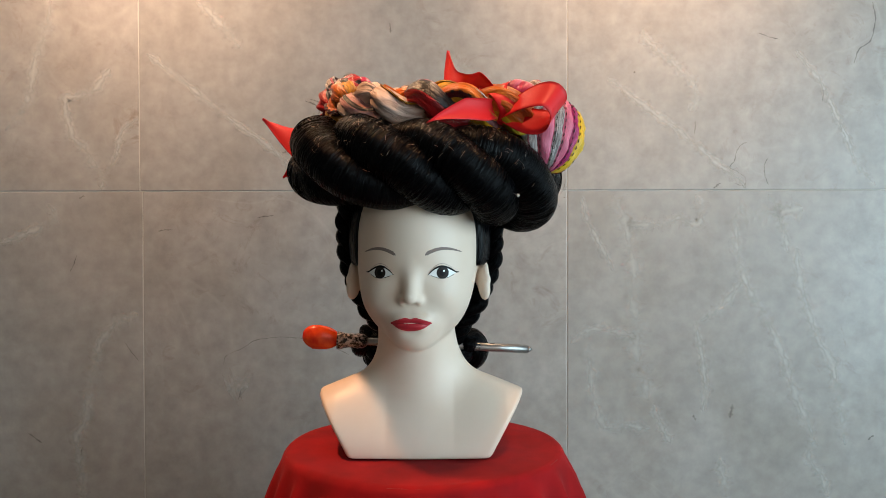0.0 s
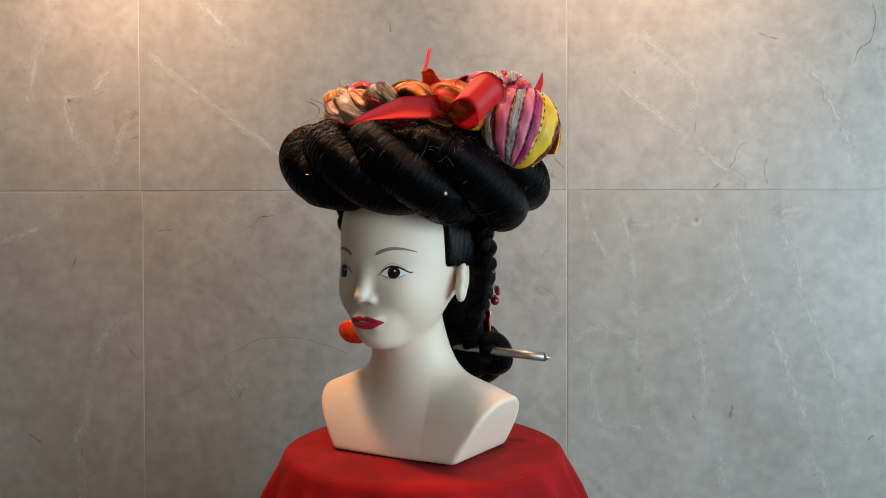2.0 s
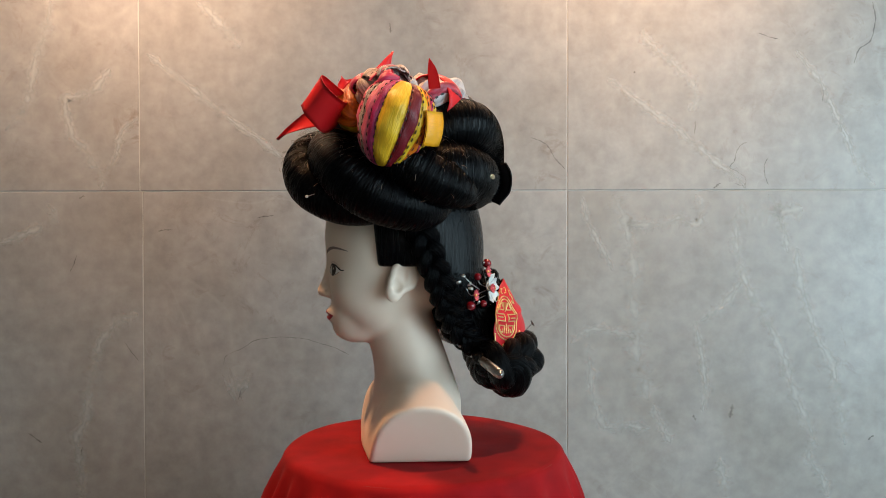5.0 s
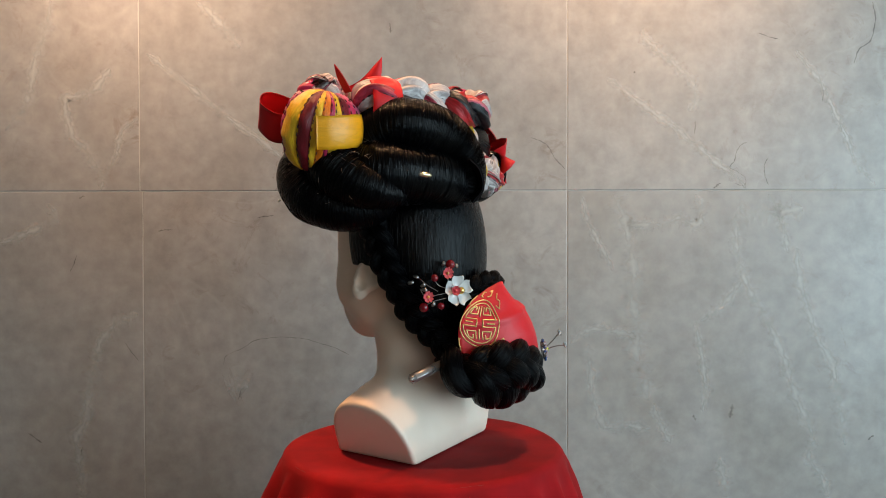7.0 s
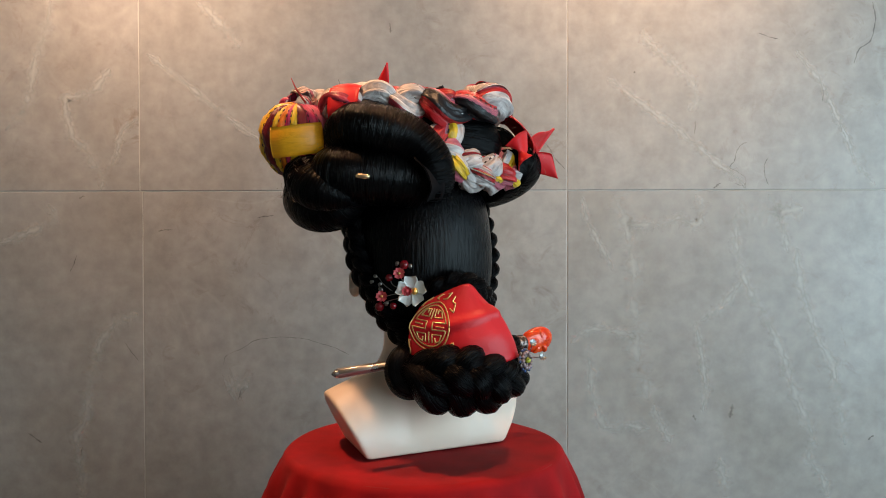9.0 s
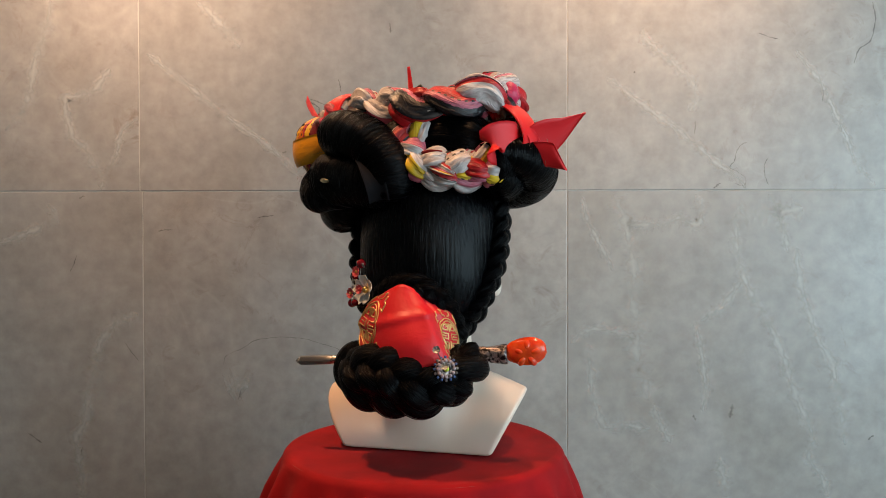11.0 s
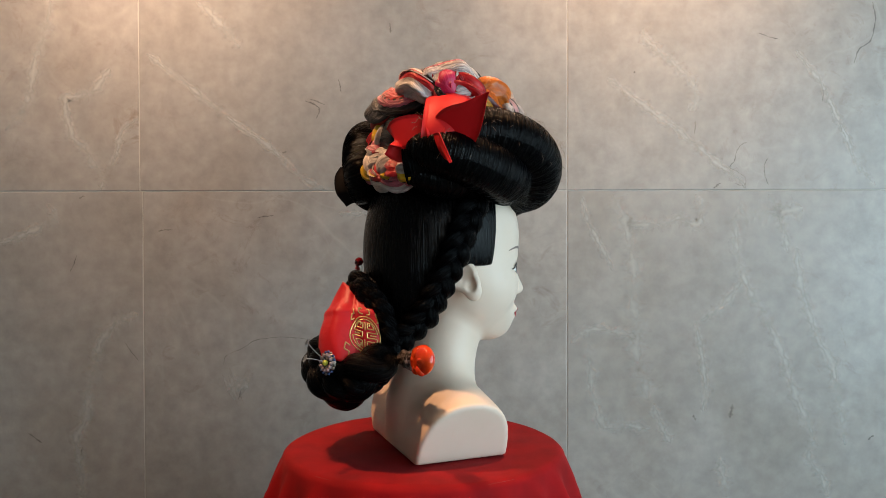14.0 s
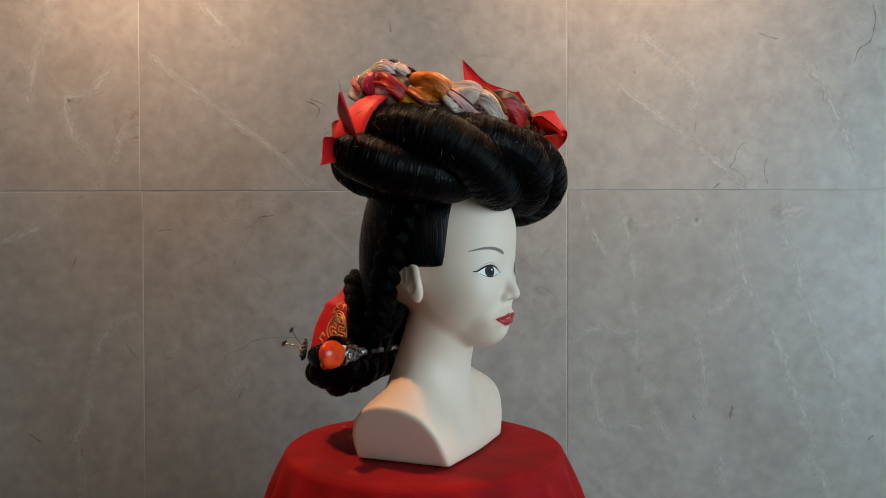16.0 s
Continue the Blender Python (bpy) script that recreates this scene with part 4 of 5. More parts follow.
def knot_at(lon, lat, swell=0.0):
    """A place on the knot, with longitude and latitude in radians."""
    r = 0.0405 * math.cos(lat) ** 0.8 * (1 + 0.13 * math.sin(lat) + 0.05 * math.sin(2 * lon + 1.0) + 0.03 * math.sin(3 * lon - 2 * lat)) + swell
    return KNOT + KNOT_X * r * math.cos(lon) + KNOT_Y * r * math.sin(lon) + KNOT_UP * (0.047 * math.sin(lat))


def plain_satin(name, colour):
    return satin(name, [(0.0, colour), (0.5, tuple(min(1, c * 1.12) for c in colour))], (), 0.30, 1.0, 0.28)


SATIN_YELLOW, SATIN_WINE, SATIN_ORANGE, SATIN_BLUSH, SATIN_ROSE = (plain_satin("yellow_satin", (0.70, 0.42, 0.02)), plain_satin("wine_satin", (0.14, 0.006, 0.012)),
    plain_satin("orange_satin", (0.66, 0.16, 0.008)), plain_satin("blush_satin", (0.58, 0.13, 0.21)), plain_satin("rose_satin", (0.46, 0.02, 0.08)))
# width of each rib in degrees, from the one that faces the mannequin's brow round to its back
RIBS = [(-78, 26, SATIN_BLUSH), (-52, 16, SATINS[2]), (-36, 18, SATIN_BLUSH), (-18, 15, MAGENTA_SATIN), (-3, 36, SATIN_YELLOW), (33, 20, SATIN_WINE), (53, 12, SATIN_YELLOW), (65, 13, SATIN_ORANGE),
        (78, 9, SATIN_ROSE), (87, 14, SATIN_YELLOW), (101, 22, SATIN_WINE), (123, 20, SATIN_ROSE), (143, 30, SATIN_BLUSH), (173, 36, MAGENTA_SATIN), (209, 37, SATIN_ROSE), (246, 36, SATINS[0])]
THREAD = material("dark_stitching_thread", (0.012, 0.007, 0.008), 0.7)
stitches = []
for rib_no, (start, wide, mat) in enumerate(RIBS):
    V, U, F = [], [], []
    R, W = 26, 9
    for i in range(R):
        lat = -1.50 + 3.0 * i / (R - 1)
        for j in range(W):
            u = j / (W - 1)
            puff = 0.0030 * (wide / 25) ** 0.5 * (1 - (2 * u - 1) ** 4) * math.cos(lat) ** 0.5
            ripple = 0.0011 * math.sin(9 * lat + 2.1 * rib_no + 3 * u) + 0.0007 * math.sin(23 * lat + 5 * u + rib_no)
            V.append(knot_at(radians(start + wide * u), lat, puff + ripple))
            U.append((i * 0.005, u * 0.9))
    V += [KNOT - KNOT_UP * 0.04, KNOT + KNOT_UP * 0.04]
    U += [(0, 0), (0, 0)]
    low, top = R * W, R * W + 1
    for i in range(R - 1):
        F += [(i * W + j, i * W + j + 1, (i + 1) * W + j + 1, (i + 1) * W + j) for j in range(W - 1)]
    edge = [i * W for i in range(R)]
    F += [tuple([low] + edge + [top])[::-1], tuple([low] + [e + W - 1 for e in edge] + [top])]
    F += [(low, j + 1, j) for j in range(W - 1)] + [(top, (R - 1) * W + j, (R - 1) * W + j + 1) for j in range(W - 1)]
    mesh_object("satin_rib", V, F, mat, BRAID, True, "", U)
    for k in range(13):
        a, b = -1.2 + 0.185 * k, -1.2 + 0.185 * k + 0.085
        lon = radians(start + 1.6)
        stitches.append(tube_data(np.array([knot_at(lon, a, 0.0021), knot_at(lon, (a + b) / 2, 0.0026), knot_at(lon, b, 0.0021)]), 0.00055, sides=5))
v, f, u = merge(stitches)
mesh_object("stitching", v, f, THREAD, BRAID, True, "dark running stitches along the seams", u)
strip("gold_wrap", [knot_at(radians(62), 0.10, 0.006), knot_at(radians(80), 0.16, 0.0085), knot_at(radians(100), 0.22, 0.0085), knot_at(radians(122), 0.26, 0.0075), knot_at(radians(140), 0.25, 0.005)], 34, 0.036, GOLD_SATIN, BRAID, [(0.1, 0.1, 1), (0.05, 0.1, 1)], 0.002, 0.003, "wide gold satin band")
def ruffle(centre, size, count, width, mats, seed, flat=0.7):
    """A scrunched ball of satin: ribbons looped over it in all directions."""
    rng = random.Random(seed)
    c = np.array(centre)
    for k in range(count):
        n = np.array((rng.gauss(0, 1), rng.gauss(0, 1), rng.gauss(0, 0.8)))
        n /= np.linalg.norm(n)
        a = np.cross(n, (rng.uniform(-1, 1), rng.uniform(-1, 1), rng.uniform(-0.3, 1)))
        a /= np.linalg.norm(a)
        b = np.cross(n, a)
        r = size * rng.uniform(0.78, 1.04)
        base = rng.uniform(0, 6.28)
        arc = []
        for q in np.linspace(0, rng.uniform(1.5, 2.4), 6):
            p = (a * math.cos(base + q) + b * math.sin(base + q)) * r * (1 + 0.12 * math.sin(5 * q + k)) + n * size * rng.uniform(-0.05, 0.22)
            arc.append(tuple(c + p * np.array((1, 1, flat))) + (0.75 + 0.35 * math.sin(q * 1.6),))
        strip("ruffled_ribbon", arc, 26, width * rng.uniform(0.8, 1.25), mats[k % len(mats)], BRAID, [tuple(n), tuple(n + 0.3 * a), tuple(n)], 0.0014, width * 0.28)


ruffle((0.118, -0.064, 0.420), 0.027, 20, 0.019, [SATINS[5], SATIN_ROSE, SATINS[0], SATINS[1], SATIN_BLUSH, SATINS[5]], 5, 0.75)
ruffle((0.140, -0.052, 0.424), 0.022, 10, 0.016, [SATINS[0], SATINS[5], SATIN_ROSE], 11, 0.8)
ruffle((-0.088, -0.003, 0.432), 0.034, 26, 0.018, [SATINS[4], SATINS[3], SATIN_ROSE, SATINS[0], SATINS[3]], 8, 0.8)

# ---- ribbons, pins and the cloth on the bun ----
RIBBON = material("red_grosgrain_ribbon", (0.58, 0.010, 0.014), 0.5, 0, 0.3)
relief(RIBBON, grain(RIBBON, coords(RIBBON), 900, 2), 0.12, 0.0005)

FRONT_RIBBON = thing("red_ribbon", (0, 0, TOP), "wide red ribbon tied in a loose bow at the front", "ribbon")
KN = (0.092, -0.098, 0.408)
strip("ribbon_tail", [KN + (0.6,), (0.072, -0.096, 0.412, 0.9), (0.056, -0.088, 0.424, 1.0), (0.043, -0.084, 0.438, 1.0), (0.042, -0.072, 0.460, 1.0), (0.0455, -0.067, 0.488, 1.0)], 44, 0.060, RIBBON, FRONT_RIBBON, [(0.2, -0.5, 1), (0.45, -0.5, 0.7), (0.5, -0.8, 0.3), (0.5, -0.87, 0)], sag=0.003, slant=0.60)
strip("ribbon_tail", [KN + (0.6,), (0.075, -0.122, 0.402, 1.0), (0.045, -0.148, 0.399, 1.0), (0.022, -0.166, 0.396, 1.0), (0.004, -0.178, 0.391, 1.0)], 36, 0.025, RIBBON, FRONT_RIBBON, [(0.2, 0.3, 1), (0.2, 0.5, 0.9), (0.3, 0.5, 0.7)], sag=0.003, slant=0.5)
strip("ribbon_loop", [(0.096, -0.102, 0.405, 0.7), (0.118, -0.128, 0.414, 1), (0.140, -0.138, 0.416, 1), (0.151, -0.134, 0.404, 1), (0.145, -0.121, 0.392, 1), (0.126, -0.112, 0.390, 1), (0.096, -0.100, 0.402, 0.7)], 44, 0.040, RIBBON, FRONT_RIBBON, [(0.5, 0.5, 0.9), (0.55, 0.55, 0.7), (0.5, 0.5, 0.9)])
strip("ribbon_knot", [(0.080, -0.088, 0.420), (0.090, -0.108, 0.420), (0.100, -0.112, 0.405), (0.098, -0.100, 0.392), (0.088, -0.088, 0.392)], 24, 0.026, RIBBON, FRONT_RIBBON, [(0.9, 0.3, 0), (0.9, 0.3, 0)], sag=0.003)
strip("ribbon_band", [(0.0826, -0.0244, 0.412), (0.087, -0.018, 0.433), (0.098, -0.002, 0.442), (0.110, 0.015, 0.434), (0.115, 0.022, 0.412), (0.110, 0.016, 0.390)], 40, 0.036, RIBBON, FRONT_RIBBON, [(-0.8, 0.55, 0), (-0.8, 0.55, 0)], 0.0012, 0.003)
strip("ribbon_band", [(0.100, -0.100, 0.392), (0.084, -0.108, 0.410), (0.082, -0.098, 0.432), (0.086, -0.074, 0.440), (0.088, -0.050, 0.430)], 30, 0.032, RIBBON, FRONT_RIBBON, [(1, -0.1, 0.1), (1, 0.1, 0)], 0.0012, 0.003)
strip("ribbon_tip", [(0.150, -0.008, 0.420, 1), (0.160, -0.012, 0.436, 0.8), (0.165, -0.016, 0.449, 0.05)], 16, 0.013, RIBBON, FRONT_RIBBON, [(0.3, 1, 0), (0.3, 1, 0)])

SIDE_BOW = thing("red_ribbon_bow", (0, 0, TOP), "red ribbon bow tied round the end of the roll", "ribbon")
BK = (-0.133, 0.026, 0.371)
strip("bow_tail", [BK + (0.45,), (-0.150, 0.020, 0.378, 0.9), (-0.174, 0.002, 0.382, 1.0), (-0.199, -0.016, 0.390, 1.0)], 26, 0.048, RIBBON, SIDE_BOW, [(-0.1, -0.5, -0.9), (-0.1, -0.65, -0.75), (-0.1, -0.7, -0.7)], sag=0.003, slant=0.5)
strip("bow_tail", [BK + (0.45,), (-0.148, 0.032, 0.360, 0.9), (-0.168, 0.034, 0.356, 1.0), (-0.186, 0.036, 0.352, 1.0)], 22, 0.030, RIBBON, SIDE_BOW, [(0.3, 0.3, 1), (0.3, 0.3, 1)], sag=0.003, slant=0.35)
strip("bow_loop", [BK + (0.6,), (-0.126, 0.046, 0.376, 1), (-0.112, 0.062, 0.376, 1), (-0.100, 0.068, 0.370, 1), (-0.104, 0.060, 0.362, 1), (-0.120, 0.044, 0.364, 1), BK + (0.6,)], 36, 0.036, RIBBON, SIDE_BOW, [(0.2, 0.2, 1), (0.2, 0.2, 1)])
strip("bow_knot", [(-0.128, 0.028, 0.386), (-0.142, 0.034, 0.380), (-0.146, 0.034, 0.368), (-0.138, 0.032, 0.358)], 18, 0.020, RIBBON, SIDE_BOW, [(0.4, 0.8, 0), (0.4, 0.8, 0)], sag=0.003)
strip("bow_band", [(-0.136, 0.024, 0.350), (-0.142, 0.024, 0.374), (-0.130, 0.016, 0.402), (-0.108, 0.006, 0.419), (-0.080, -0.004, 0.418)], 34, 0.050, RIBBON, SIDE_BOW, [(0.3, 1, 0.2), (0.3, 1, 0), (0.4, 1, 0)], 0.0012, 0.006)

# dark band and a gold clip that hold the rolls
BAND = material("black_grosgrain_band", (0.004, 0.003, 0.0035), 0.8, 0, 0.1)
band = thing("hair_band", (0, 0, TOP), "black ribbon band closing the rolled hair", "hair band")
strip("band_strip", [(0.046, 0.086, 0.352), (0.036, 0.096, 0.338), (0.028, 0.097, 0.318), (0.028, 0.086, 0.302)], 20, 0.024, BAND, band, [(1, 0.6, 0), (1, 0.4, 0)], 0.002, 0.004)
BRASS = material("pale_brass", (0.72, 0.60, 0.38), 0.25, 1.0)
clip = thing("hair_clip", (0, 0, TOP), "pale metal clip slid into the rolled hair", "hair clip")
tube("clip_blade", catmull([(0.097, 0.067, 0.329), (0.106, 0.063, 0.330), (0.114, 0.054, 0.331)], 12), tapered(12, 0.0045, 0.4, 0.3), BRASS, clip, sides=10, flat=0.8)

# hair stick
PEWTER = material("grey_metal_stick", (0.34, 0.33, 0.32), 0.3, 0.9)
wire(PEWTER, ramp(PEWTER, grain(PEWTER, coords(PEWTER), 60, 3), [(0.3, (0.22,) * 3), (0.7, (0.42,) * 3)]), bsdf(PEWTER).inputs["Roughness"])
AMBER = material("orange_carved_stone", (0.72, 0.05, 0.006), 0.18)
bsdf(AMBER).inputs["Subsurface Weight"].default_value = 0.3
bsdf(AMBER).inputs["Subsurface Radius"].default_value = (0.01, 0.003, 0.001)
wire(AMBER, ramp(AMBER, grain(AMBER, coords(AMBER), 70, 3), [(0.3, (0.58, 0.02, 0.004)), (0.7, (0.80, 0.085, 0.01))]), bsdf(AMBER).inputs["Base Color"])
FILIGREE = material("dark_silver_filigree", (0.10, 0.085, 0.08), 0.35, 0.7)
wire(FILIGREE, ramp(FILIGREE, grain(FILIGREE, coords(FILIGREE), 260, 2), [(0.42, (0.015, 0.012, 0.012)), (0.6, (0.4, 0.33, 0.31))]), bsdf(FILIGREE).inputs["Base Color"])
relief(FILIGREE, grain(FILIGREE, coords(FILIGREE), 260, 2), 0.8, 0.002)
stick = thing("hair_stick", (0, 0, TOP), "grey metal hair stick with a carved orange stone head", "hair stick")
A, B = np.array((0.145, 0.066, 0.109)), np.array((-0.158, 0.047, 0.127))
D = (B - A) / np.linalg.norm(B - A)
L = np.linalg.norm(B - A)
tube("shaft", np.array([A + D * 0.007, A + D * 0.05, A + D * 0.15, A + D * (L - 0.06)]), [0.0058, 0.0056, 0.0052, 0.005], PEWTER, stick, sides=8)
tube("point", np.array([A, A + D * 0.0035, A + D * 0.0071]), [0.0008, 0.0034, 0.0058], PEWTER, stick, "pointed tip", sides=8)
tube("sleeve", np.array([A + D * s for s in np.linspace(L - 0.082, L - 0.042, 14)]), [0.006, 0.0075, 0.009, 0.0085, 0.0095, 0.0088, 0.0092, 0.010, 0.0095, 0.0105, 0.010, 0.0115, 0.0120, 0.0122], FILIGREE, stick, "dark filigree sleeve", sides=20, lump=0.06, seed=7)
n = 26
k = np.linspace(0, 1, n)
stone = tube("stone", np.array([A + D * (L - 0.047 + 0.050 * a) + np.array((0, 0, 0.005 * a)) for a in k]), 0.0168 * np.sqrt(np.clip(1 - (2 * k - 1.04) ** 2, 0.02, 1)) * (0.9 + 0.15 * k), AMBER, stick, "carved orange stone", sides=28, lump=0.02, seed=2, up=(0, 1, 0), flat=0.62)
for j in range(5):
    a = j * 2 * math.pi / 5 + 0.3
    c = A + D * (L - 0.018 + 0.010 * math.cos(a)) + np.array((0, 0.0056, 0.010 * math.sin(a)))
    r = D * math.cos(a) + np.array((0, 0, math.sin(a)))
    tube("petal", catmull([c - r * 0.007, c + np.array((0, 0.0012, 0)), c + r * 0.006 - np.array((0, 0.003, 0))], 12), tapered(12, 0.0038, 0.45, 0.3), AMBER, stone, sides=10)

# flowered hairpin
PEARL = material("white_shell_petal", (0.56, 0.56, 0.54), 0.2)
bsdf(PEARL).inputs["Coat Weight"].default_value = 0.5
CORAL = material("pink_coral", (0.55, 0.07, 0.08), 0.4)
BEAD = material("dark_red_glass_bead", (0.16, 0.004, 0.008), 0.08)
SILVER = material("dark_silver_wire", (0.30, 0.29, 0.28), 0.3, 1.0)
GOLDEN = material("gold_metal", (0.75, 0.50, 0.16), 0.28, 1.0)


def basis(normal):
    n = np.array(normal, float)
    n /= np.linalg.norm(n)
    x = np.cross((0, 0, 1), n)
    x /= np.linalg.norm(x)
    return x, np.cross(n, x), n


def bead(name, c, r, mat, parent, label=""):
    bm = bmesh.new()
    bmesh.ops.create_uvsphere(bm, u_segments=16, v_segments=10, radius=r, matrix=Matrix.Translation(tuple(c)))
    return part(name, bm, mat, parent, label, True)


def blossom(centre, normal, radius, petals, mat, parent, cup=0.25, turn=0.0, label=""):
    x, y, n = basis(normal)
    c = np.array(centre, float)
    for j in range(petals):
        a = turn + j * 2 * math.pi / petals
        V, F = [], []
        R, W = 9, 9
        for face in (1, -1):
            for i in range(R):
                t = i / (R - 1)
                w = math.sin(math.pi * min(t * 0.80 + 0.1, 1)) ** 0.6 * 0.74
                for q in range(W):
                    u = (q / (W - 1) - 0.5) * 2
                    ang = a + u * w * 0.95
                    rr = radius * t * (1 - 0.10 * (1 - u * u) * (t > 0.9))
                    h = radius * (cup * t * t + 0.16 * u * u * t) + face * 0.0004
                    V.append(c + rr * (math.cos(ang) * x + math.sin(ang) * y) + h * n)
        N = R * W
        for i in range(R - 1):
            for q in range(W - 1):
                b = i * W + q
                F.append((b, b + 1, b + W + 1, b + W))
                F.append((N + b, N + b + W, N + b + W + 1, N + b + 1))
            for q in (0, W - 1):
                b = i * W + q
                F.append((b, b + W, N + b + W, N + b))
        for q in range(W - 1):
            b = (R - 1) * W + q
            F.append((b, b + 1, N + b + 1, N + b))
        mesh_object("petal", V, F, mat, parent, True, label)


pin = thing("flower_hairpin", (0, 0, TOP), "silver hairpin with white shell flower, pink blossoms and red beads", "hairpin")
NF = (0.55, 0.82, 0.08)
FC = np.array((0.0500, 0.073, 0.1985))
fx, fy, fn = basis(NF)
blossom(FC, NF, 0.0185, 5, PEARL, pin, 0.22, 0.35, "white shell petal")
bead("gold_centre", FC + fn * 0.004 + fx * 0.004, 0.0042, GOLDEN, pin)
blossom(FC + fn * 0.004 - fx * 0.0045, NF, 0.006, 5, CORAL, pin, 0.6, 0.2)
bead("blossom_heart", FC + fn * 0.0065 - fx * 0.0045, 0.0022, CORAL, pin)


def on_pin(u, w, out=0.004):
    """A place beside the flower: u across, w up, on the rounded head."""
    p = FC - fx * u * 1.15 + fy * w
    p = p + fn * (out - 11.0 * u * u)
    return p


for u, w, r in ((0.0075, 0.0305, 0.0056), (0.034, -0.018, 0.0056), (0.0235, 0.0155, 0.0045), (0.0185, -0.017, 0.0042)):
    bead("red_bead", on_pin(u, w), r, BEAD, pin, "dark red glass bead")
for u, w in ((0.012, 0.0205), (0.031, -0.006)):
    blossom(on_pin(u, w, 0.006), NF, 0.007, 5, CORAL, pin, 0.35, 0.5, "pink coral blossom")
    bead("blossom_heart", on_pin(u, w, 0.008), 0.0018, GOLDEN, pin)
for pts in ([(0.004, 0.0), (0.012, 0.0205), (0.0075, 0.0305)], [(0.0, 0.0), (0.018, 0.006), (0.0235, 0.0155)], [(0.0, 0.0), (0.02, -0.004), (0.031, -0.006), (0.036, 0.004)], [(0.012, -0.008), (0.026, -0.012), (0.034, -0.018)], [(0.02, 0.0), (0.03, 0.008), (0.036, 0.016)]):
    tube("wire", catmull([on_pin(u, w, 0.002) for u, w in pts], 20), 0.0006, SILVER, pin, sides=6)
for u, w, a in ((0.037, 0.016, 0.6), (0.041, 0.012, -0.3), (0.036, 0.006, 2.4), (0.0, 0.026, 1.2), (0.016, 0.029, 2.0), (0.03, 0.001, 0.4), (0.024, -0.012, -1.0)):
    x = math.cos(a) * 0.006
    z = math.sin(a) * 0.006
    tube("leaf", catmull([on_pin(u, w, 0.004), on_pin(u + x / 2, w + z / 2, 0.006), on_pin(u + x, w + z, 0.004)], 9), tapered(9, 0.0022, 0.5, 0.15), SILVER, pin, sides=8, flat=0.35, up=tuple(fn))

# small pearl-headed pins that hold the roll
for place, tip in (((0.106, -0.144, 0.306), (0.090, -0.116, 0.316)), ((-0.128, -0.058, 0.308), (-0.110, -0.050, 0.318))):
    holder = thing("pearl_pin", (0, 0, TOP), "small pearl-headed pin pushed into the rolled hair", "hairpin", "pearl pins")
    bead("pearl", place, 0.0018, PEARL, holder, "white pearl head")
    tube("needle", np.array([place, (np.array(place) + np.array(tip)) / 2, tip]), 0.0005, SILVER, holder, sides=6)

# jewelled pin beside the cloth
jewel = thing("jewelled_brooch", (0, 0, TOP), "round bead-set brooch with wire sprigs pinned in the bun", "brooch")
BC = np.array((-0.064, 0.136, 0.119))
NB = (-0.45, 0.88, 0.15)
bx, by, bn = basis(NB)
bm = bmesh.new()
rot = Matrix(((bx[0], by[0], bn[0]), (bx[1], by[1], bn[1]), (bx[2], by[2], bn[2]))).to_4x4()
bmesh.ops.create_cone(bm, cap_ends=True, segments=32, radius1=0.0115, radius2=0.009, depth=0.004, matrix=Matrix.Translation(tuple(BC)) @ rot)
part("mount", bm, FILIGREE, jewel, "dark silver mount")
LIME = material("lime_stone", (0.45, 0.5, 0.06), 0.2)
LILAC = material("lilac_bead", (0.30, 0.23, 0.25), 0.25)
BLUE = material("blue_bead", (0.05, 0.09, 0.22), 0.15)
bead("centre_stone", BC + bn * 0.004, 0.0032, LIME, jewel)
for j in range(12):
    a = j * math.pi / 6
    bead("rim_bead", BC + 0.0088 * (math.cos(a) * bx + math.sin(a) * by) + bn * 0.003, 0.0021, LILAC, jewel)
for j in range(16):
    a = j * math.pi / 8
    bead("outer_bead", BC + 0.0126 * (math.cos(a) * bx + math.sin(a) * by) + bn * 0.001, 0.0016, BLUE if j % 3 else SILVER, jewel)
for tip in ((-0.060, 0.158, 0.142), (-0.070, 0.162, 0.126)):
    e = np.array(tip)
    tube("sprig_wire", catmull([BC, (BC + e) / 2 + np.array((0, 0.003, 0.002)), e], 12), 0.0006, SILVER, jewel, sides=6)
    blossom(e, (0, 1, 0.5), 0.0045, 5, SILVER, jewel, 0.2)

# red cloth wrapped over the bun, with gold medallions
REDCLOTH = material("red_silk_cloth", (0.52, 0.010, 0.016), 0.45, 0, 0.35)
relief(REDCLOTH, grain(REDCLOTH, coords(REDCLOTH), 45, 4, 0.5, 0.6), 0.35, 0.003)
CLOTH_ROWS = [[(0.016, 0.095, 0.199), (-0.003, 0.104, 0.207), (-0.016, 0.101, 0.203), (-0.034, 0.083, 0.188)],
              [(0.045, 0.084, 0.180), (0.006, 0.116, 0.180), (-0.034, 0.117, 0.174), (-0.057, 0.077, 0.168)],
              [(0.056, 0.078, 0.147), (0.008, 0.127, 0.147), (-0.044, 0.131, 0.146), (-0.063, 0.074, 0.140)],
              [(0.052, 0.084, 0.112), (0.008, 0.130, 0.108), (-0.055, 0.132, 0.122), (-0.064, 0.074, 0.108)]]
CG = np.array([catmull(r, 41) for r in CLOTH_ROWS])
CG = np.stack([catmull(CG[:, j], 31) for j in range(41)], 1)      # down, across
uu = np.linspace(0, 1, 41)[None]
vv = np.linspace(0, 1, 31)[:, None]
outward = CG - np.array((0, 0.06, 0))
outward[..., 2] = 0
outward /= np.linalg.norm(outward, axis=2)[..., None]
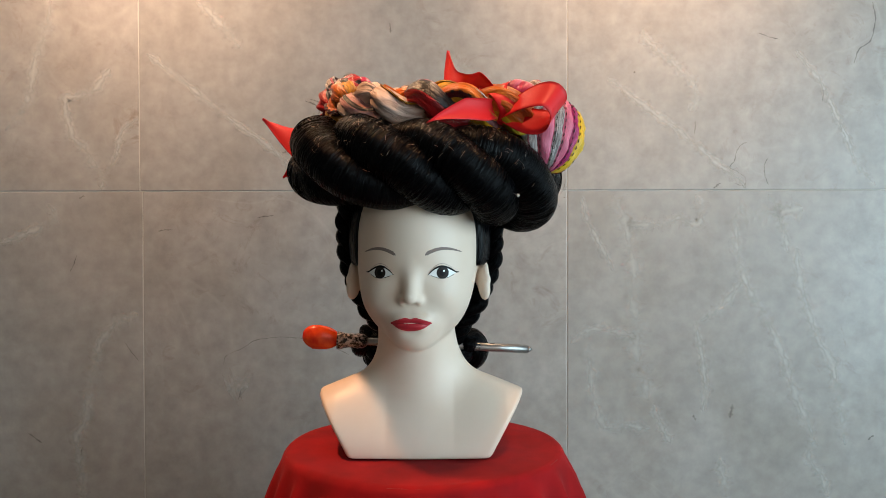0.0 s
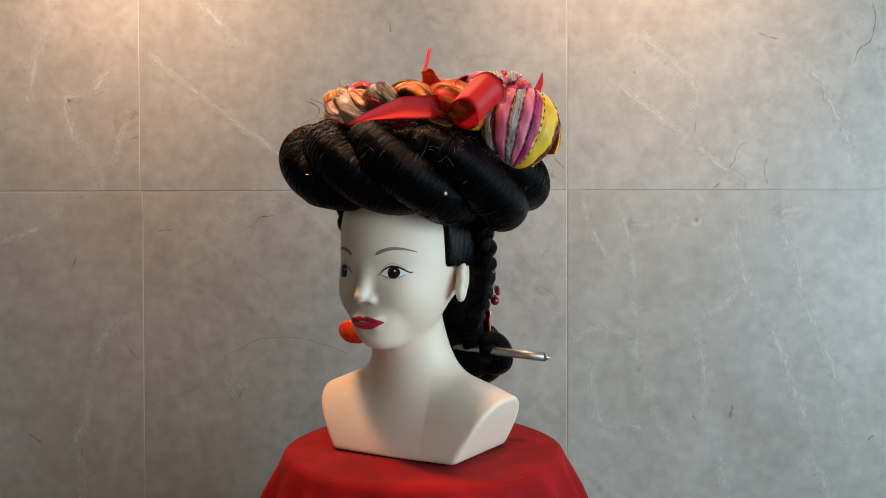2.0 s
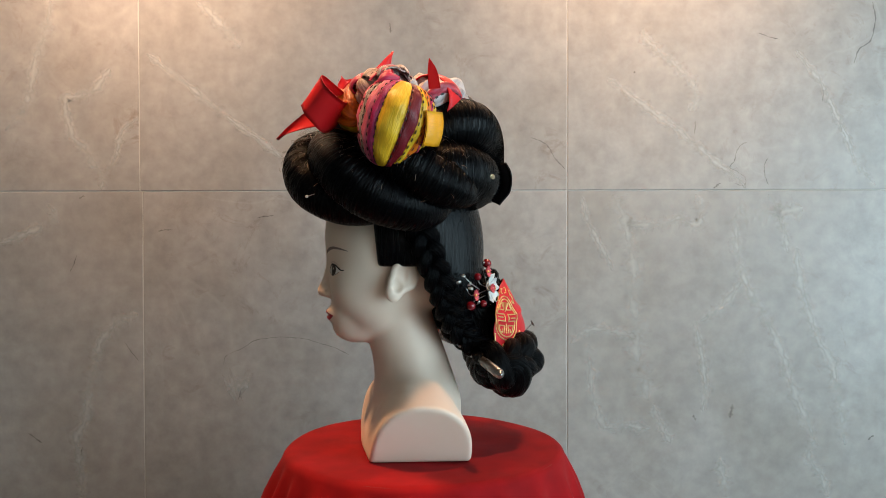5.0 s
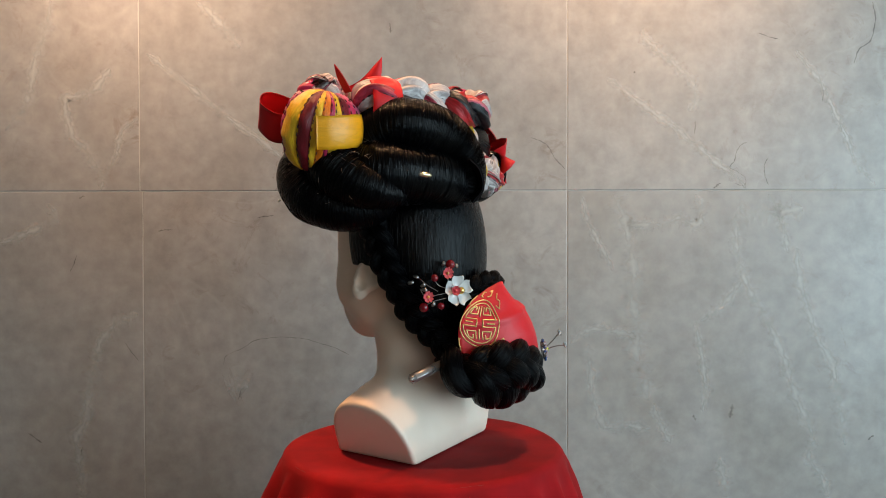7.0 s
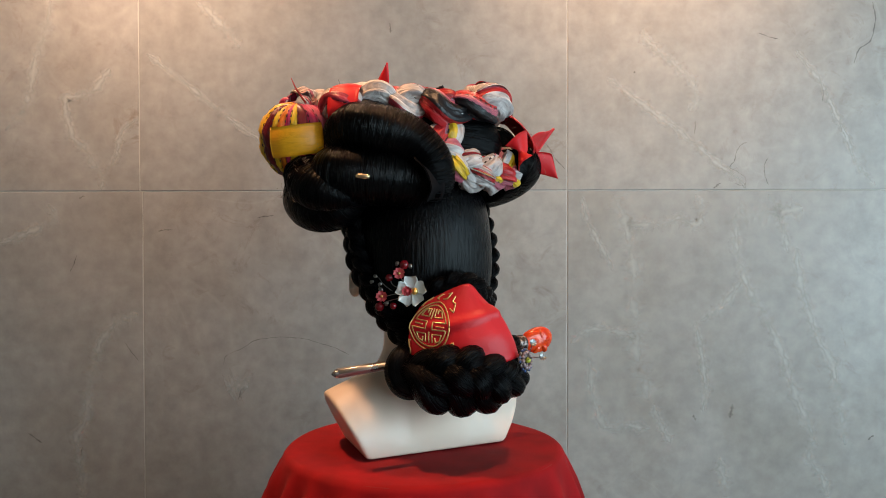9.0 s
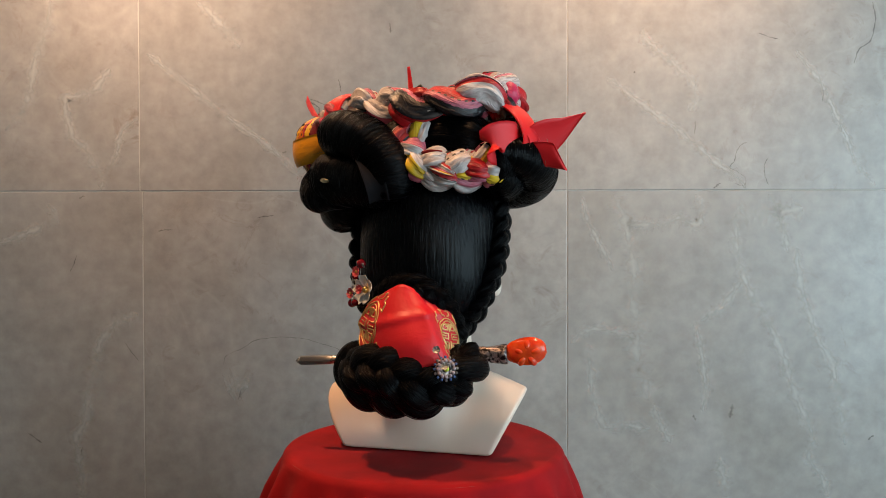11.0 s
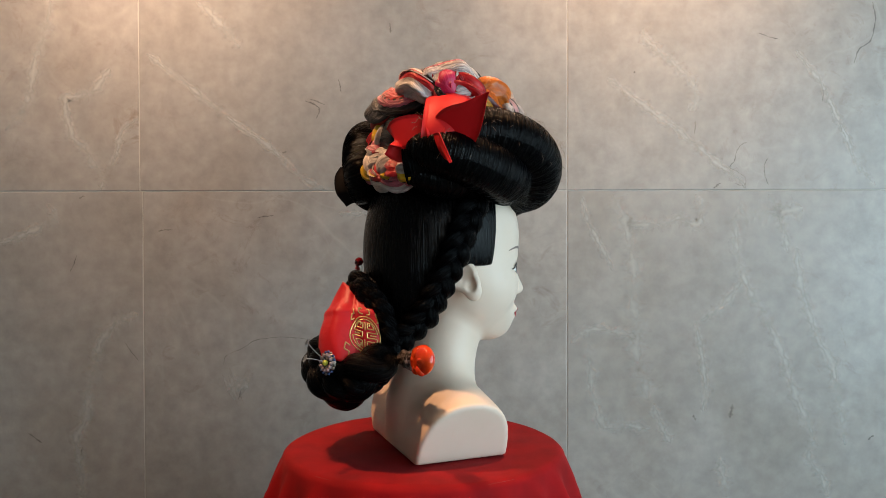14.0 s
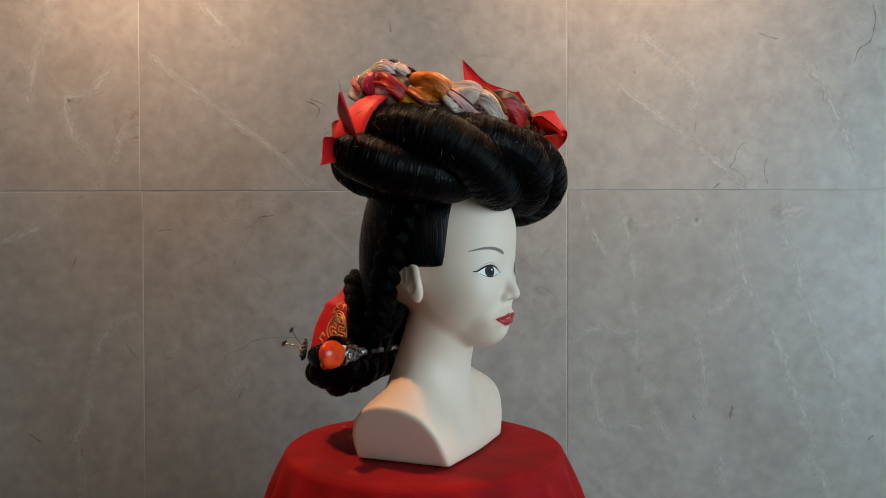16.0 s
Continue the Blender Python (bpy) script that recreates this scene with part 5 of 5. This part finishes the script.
crease = 0.0045 * np.exp(-((uu - 0.62 - 0.15 * vv) / 0.05) ** 2) * (vv > 0.25) - 0.004 * np.exp(-((uu - 0.72 - 0.2 * vv) / 0.035) ** 2) + 0.003 * np.exp(-((vv - 0.55 + 0.3 * uu) / 0.05) ** 2)
CG = CG + crease[..., None] * outward


def cloth_at(u, v, lift=0.0008):
    i, j = np.clip(v, 0, 1) * 30, np.clip(u, 0, 1) * 40
    a, b = min(int(i), 29), min(int(j), 39)
    s, t = i - a, j - b
    p = (1 - s) * ((1 - t) * CG[a, b] + t * CG[a, b + 1]) + s * ((1 - t) * CG[a + 1, b] + t * CG[a + 1, b + 1])
    n = np.cross(CG[a + 1, b] - CG[a, b], CG[a, b + 1] - CG[a, b])
    n /= np.linalg.norm(n)
    if n @ (p - np.array((0, 0.05, 0.15))) < 0:
        n = -n
    return p + n * lift


kerchief = thing("red_cloth_wrap", (0, 0, TOP), "red silk cloth with gold medallions wrapped over the bun", "cloth")
F = [(i * 41 + j, i * 41 + j + 1, i * 41 + j + 42, i * 41 + j + 41) for i in range(30) for j in range(40)]
sheet = mesh_object("cloth_sheet", CG.reshape(-1, 3), F, REDCLOTH, kerchief, True)
sol = sheet.modifiers.new("thickness", "SOLIDIFY")
sol.thickness, sol.offset = 0.0012, 0
GOLDPRINT = material("gold_print", (0.62, 0.42, 0.16), 0.35, 0.6)


def medallion(cu, cv, ru, rv, parent, squash=1.0):
    """Round lattice sign with curls above and below."""
    lines = [[(math.cos(a), math.sin(a)) for a in np.linspace(0, 2 * math.pi, 40)]]
    lines += [[(math.cos(a) * 0.84, math.sin(a) * 0.84) for a in np.linspace(0.15, math.pi - 0.15, 18)], [(math.cos(a) * 0.84, -math.sin(a) * 0.84) for a in np.linspace(0.15, math.pi - 0.15, 18)]]
    for s in (-1, 1):
        lines += [[(0.16 * s, 0.68), (0.16 * s, 0.34), (0.62 * s, 0.34), (0.5 * s, 0.6), (0.3 * s, 0.66), (0.3 * s, 0.48)],
                  [(0.16 * s, -0.68), (0.16 * s, -0.34), (0.62 * s, -0.34), (0.5 * s, -0.6), (0.3 * s, -0.66), (0.3 * s, -0.48)],
                  [(0.80 * s, 0.14), (0.16 * s, 0.14), (0.16 * s, -0.14), (0.80 * s, -0.14)], [(0.34 * s, 0), (0.76 * s, 0)],
                  [(0.9 * s, 0.75), (1.15 * s, 0.6), (1.2 * s, 0.95), (0.95 * s, 1.05), (1.0 * s, 1.3)],
                  [(0.9 * s, -0.75), (1.15 * s, -0.6), (1.2 * s, -0.95), (0.95 * s, -1.05), (1.0 * s, -1.3)],
                  [(0.15 * s, 1.15), (0.45 * s, 1.2), (0.5 * s, 1.5), (0.2 * s, 1.45)], [(0.15 * s, -1.15), (0.45 * s, -1.2), (0.5 * s, -1.5), (0.2 * s, -1.45)]]
    lines += [[(0, 0.7), (0, 0.25)], [(0, -0.7), (0, -0.25)]]
    pieces = []
    for l in lines:
        l = np.array(l)
        if len(l) < 10:
            dense = []
            for a, b in zip(l[:-1], l[1:]):
                dense += [a + (b - a) * t for t in np.linspace(0, 1, 7)[:-1]]
            l = np.array(dense + [l[-1]])
        uv = [(cu + ru * a, cv - rv * b) for a, b in l]
        if any(u < 0.0 or u > 1.0 or v < 0.0 or v > 1.0 for u, v in uv):
            uv = [(u, v) for u, v in uv if 0.0 <= u <= 1.0 and 0 <= v <= 1.0]
            if len(uv) < 3:
                continue
        pieces.append(tube_data(np.array([cloth_at(u, v) for u, v in uv]), 0.00085, sides=6, up=(0.3, 1, 0)))
    v, f, u = merge(pieces)
    mesh_object("gold_medallion", v, f, GOLDPRINT, parent, True, "gold printed round medallion", u)


medallion(0.135, 0.50, 0.135, 0.27, sheet)
medallion(0.90, 0.60, 0.10, 0.24, sheet)


# ---- what turns ----
def motions():
    for ob in TURNING:
        rest = ob.matrix_basis.copy()
        walk(ob, [(t, pose(0, 0, 0, 0, 0, a) @ rest) for t, a in TURN])


motions()
